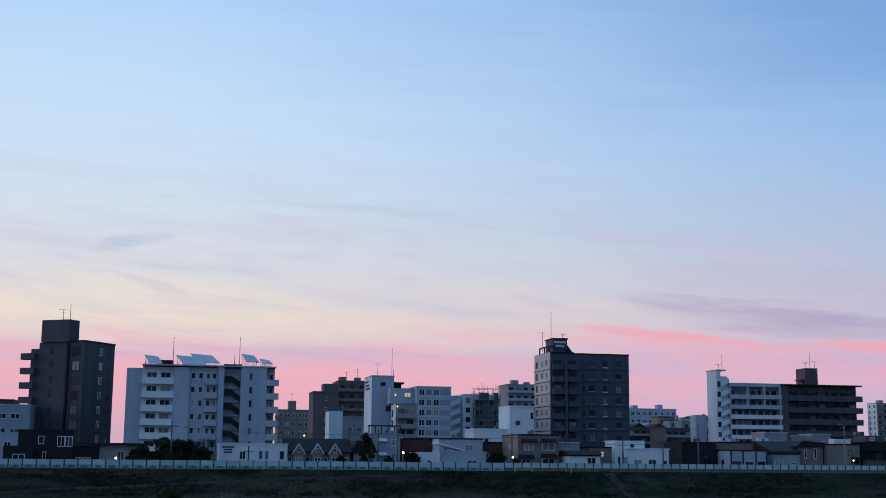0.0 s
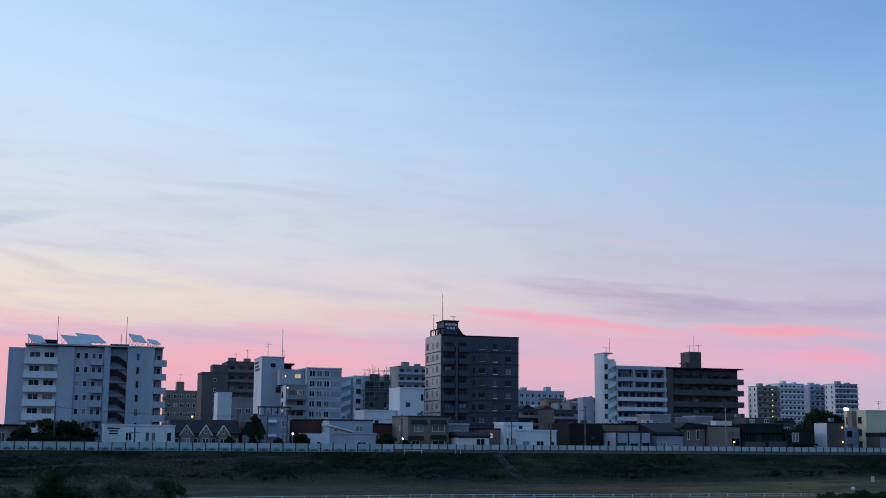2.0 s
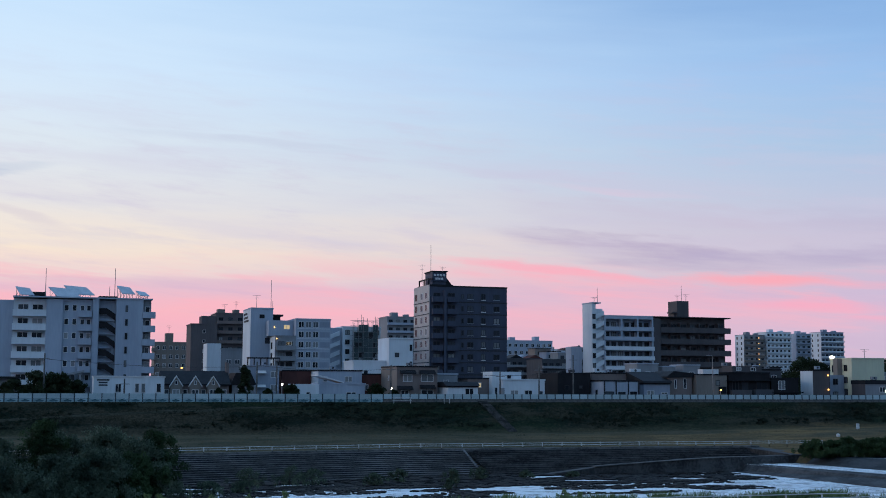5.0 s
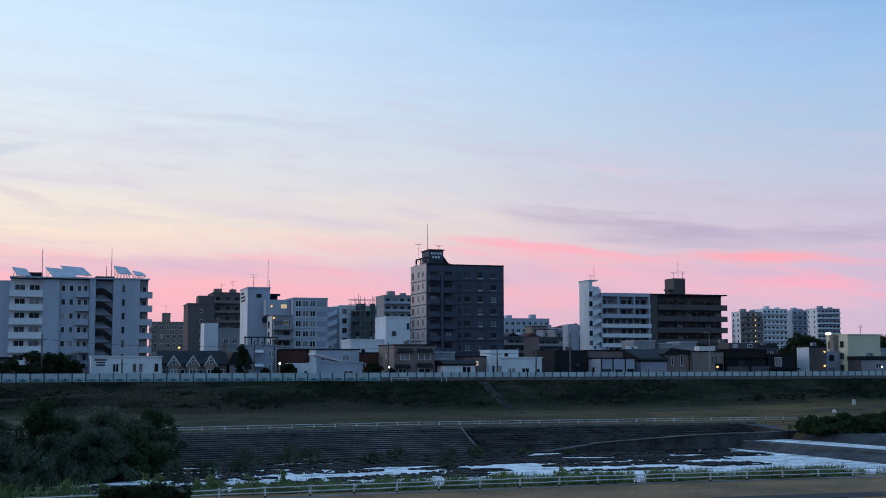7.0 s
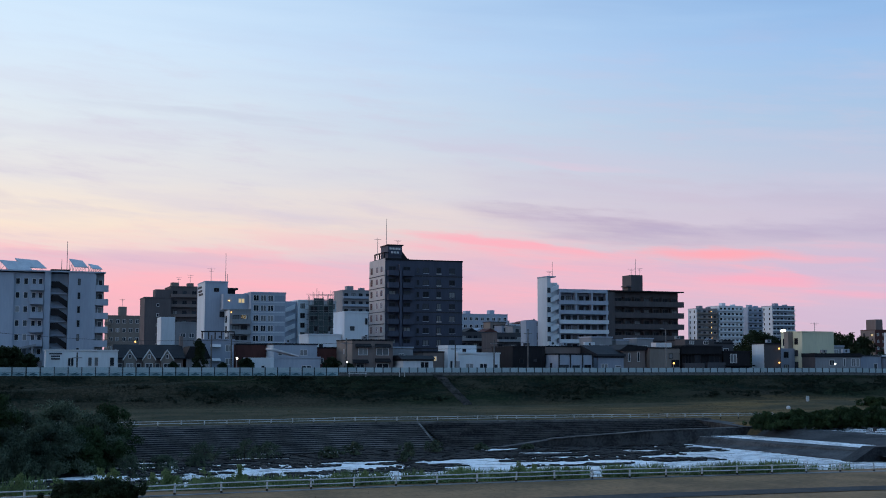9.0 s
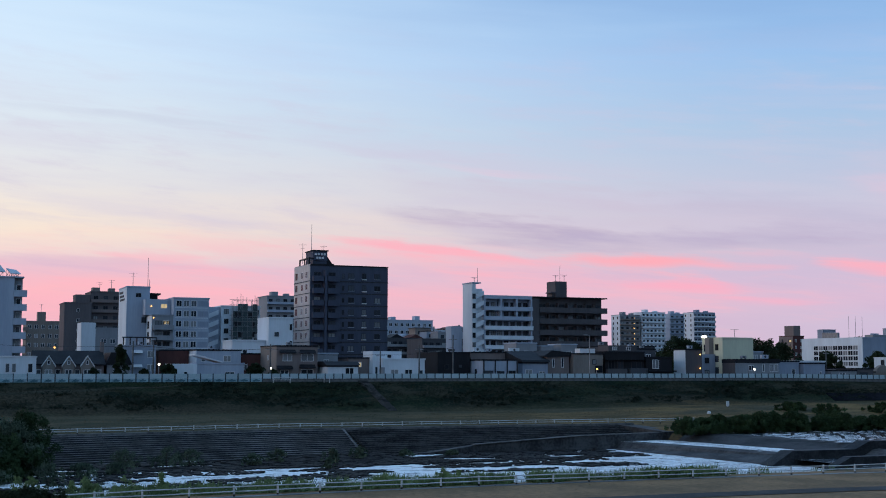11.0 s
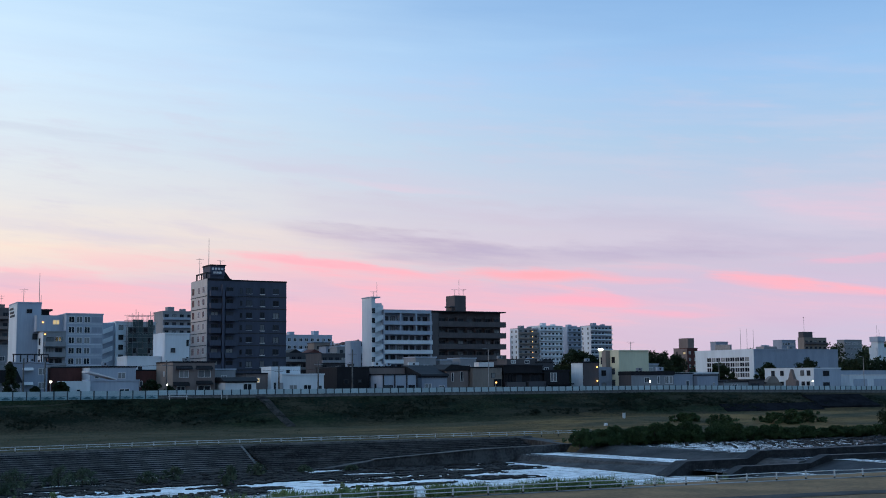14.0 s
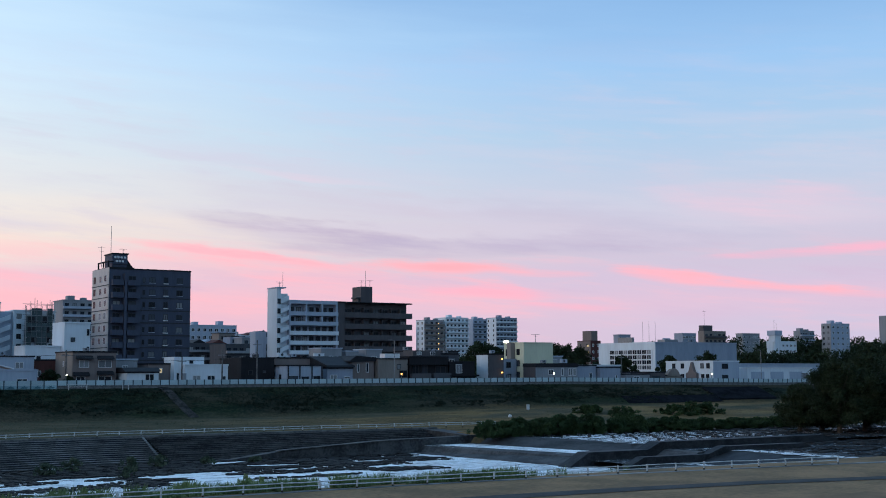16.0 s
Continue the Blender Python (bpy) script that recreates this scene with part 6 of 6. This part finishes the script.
for i, (x, y, tall, wide) in enumerate(((208.9, 250, 6.6, 6.5), (204, 254, 4.8, 5), (233.8, 260, 6.9, 7.5), (240, 262, 5.2, 7), (221.5, 331, 11.0, 13), (217, 330, 11.6, 13), (226, 332, 10.4, 11), (250, 330, 11.8, 15), (259, 332, 10.4, 12), (272, 285, 8.5, 10))):
    tree("dark street tree among the low houses", x, y, STREET, tall, wide, 330 + i, LEAF, 90, 70, 0.35, trunk=0.2, low=0.15, group="street trees")


rnd = random.Random(9)
for i in range(90):
    x = rnd.uniform(-6, 66)
    tree("pale green leafy weed clump behind the railing", x, rnd.uniform(84.0, 86.6), -0.5 if x < 40 else -0.8, rnd.uniform(0.7, 1.9) * (1.15 - x / 110), rnd.uniform(0.7, 1.6), 400 + i, WEED, 40, 26, 0.07, "bush", 0.03, 0.0, 0.6, "leafy weeds on the near bank")


def woods(name, spots, seed, tall, label):
    """Far woodland: many crowns that close into one uneven canopy."""
    rnd = random.Random(seed)
    clumps = []
    for x0, x1, y0, y1, n in spots:
        for _ in range(n):
            x, y = rnd.uniform(x0, x1), rnd.uniform(y0, y1)
            z, h = level(x, y), tall * rnd.uniform(0.7, 1.15)
            for _ in range(9):
                clumps.append((x + rnd.gauss(0, 2.4), y + rnd.gauss(0, 2.4), z + h * rnd.uniform(0.15, 1), rnd.uniform(1.3, 2.6)))
    ob = new(name, leaf_mesh(name, clumps, 26, 0.75, seed, LEAF))
    tagged(ob, label, "woods", kind="stuff")


woods("hill_woods", ((430, 760, 470, 600, 360), (450, 640, 440, 470, 60)), 41, 10.5, "dark wooded hillside behind the town")
woods("edge_trees", ((408, 438, 396, 410, 34), (452, 500, 398, 412, 40)), 43, 11.5, "dark trees at the foot of the hill")
woods("slope_trees", ((422, 441, 440, 452, 22), (464, 510, 438, 452, 46), (512, 545, 400, 440, 34)), 44, 16, "tall dark trees on the lower slope")
woods("far_trees", ((330, 440, 480, 560, 70), (400, 440, 560, 590, 40), (270, 330, 400, 430, 26), (150, 200, 460, 480, 14), (385, 412, 440, 500, 24)), 42, 9, "dark far trees between the buildings")


def blades(name, spots, seed, mat, label, lean=0.3, broad=0.035):
    """Upright grass and weed stalks: each spot is x0, x1, y0, y1, count, low and high size."""
    rng = np.random.default_rng(seed)
    verts, faces = [], []
    for x0, x1, y0, y1, n, lo, hi in spots:
        xs_, ys_ = rng.uniform(x0, x1, n), rng.uniform(y0, y1, n)
        keep = np.array([noise.noise((a * 0.35, b_ * 0.6, seed)) > -0.12 for a, b_ in zip(xs_, ys_)])
        for a, b_ in zip(xs_[keep], ys_[keep]):
            h, z = rng.uniform(lo, hi) * (1 + 0.5 * noise.noise((a * 0.5, b_ * 0.5, seed + 5))), level(a, b_)
            dx, dy, t_ = rng.normal(0, lean * h), rng.normal(0, lean * h * 0.6), rng.uniform(0, math.pi)
            ex, ey = broad * h * math.cos(t_), broad * h * math.sin(t_)
            i = len(verts)
            verts += [(a - ex, b_ - ey, z - 0.05), (a + ex, b_ + ey, z - 0.05), (a + dx * 0.5 + ex * 1.4, b_ + dy * 0.5, z + h * 0.6), (a + dx, b_ + dy, z + h)]
            faces += [(i, i + 1, i + 2), (i, i + 2, i + 3)]
    me = bpy.data.meshes.new(name)
    me.from_pydata(verts, [], faces)
    me.materials.append(mat)
    tagged(new(name, me), label, "grass", kind="stuff")


blades("bank_weeds", ((-20, 12, 83.6, 88, 5000, 0.3, 0.9), (12, 48, 83.7, 85.8, 11000, 0.4, 1.05), (34, 58, 83.8, 85.2, 5000, 0.4, 0.95), (48, 62, 83.6, 85.6, 3400, 0.35, 1.0), (62, 72, 83.6, 85.5, 500, 0.3, 0.7)), 71, WEED, "tall pale green weeds behind the railing", 0.26, 0.03)
blades("meadow_grass", ((-60, 150, 169, 187, 15000, 0.06, 0.2),), 72, MEADOW, "rough meadow grass below the dike", 0.4, 0.12)
blades("dike_weeds", ((-60, 190, 190.2, 196, 26000, 0.12, 0.36),), 73, GRASS, "rough weeds covering the dike slope", 0.9, 0.1)
blades("path_grass", ((-10, 110, 69, 82.0, 14000, 0.02, 0.07),), 74, DRY, "short dry grass beside the path", 0.5, 0.12)
blades("bar_reeds", ((-24, 4, 112, 126, 2600, 0.5, 1.3),), 75, WEED, "reeds at the edge of the river bar", 0.25, 0.05)


def tufts(name, spots, seed, mat, label):
    """Low matted weed clumps that gather in drifts: each spot is x0, x1, y0, y1, count, low and high radius."""
    rnd = random.Random(seed)
    clumps = []
    for x0, x1, y0, y1, n, lo, hi in spots:
        for _ in range(n):
            x, y = rnd.uniform(x0, x1), rnd.uniform(y0, y1)
            if noise.noise((x * 0.06, y * 0.3, seed)) > -0.02:
                r = rnd.uniform(lo, hi)
                for _ in range(3):
                    clumps.append((x + rnd.gauss(0, r), y + rnd.gauss(0, r * 0.5), level(x, y) + r * 0.15, r * rnd.uniform(0.4, 0.8)))
    tagged(new(name, leaf_mesh(name, clumps, 26, 0.10, seed, mat, 0.6, 0.3)), label, "weeds", kind="stuff")


tufts("dike_tufts", ((-60, 205, 188.8, 196.0, 2600, 0.25, 0.75),), 77, TUFT, "matted dark green weeds in drifts over the dike")
tufts("bank_tufts", ((-18, 14, 83.8, 88, 420, 0.25, 0.6), (14, 58, 83.9, 85.6, 620, 0.25, 0.6), (58, 72, 83.9, 85.6, 50, 0.2, 0.4)), 79, WEED, "soft pale green weed clumps behind the railing")
tufts("bar_tufts", ((118, 170, 92, 117, 160, 0.25, 0.6),), 80, WEED, "dull green weeds on the rocky bar")
blades("kerb_weeds", ((36, 64, 83.7, 85.2, 3000, 0.3, 0.85),), 91, WEED, "pale green weeds growing along the kerb", 0.26, 0.03)
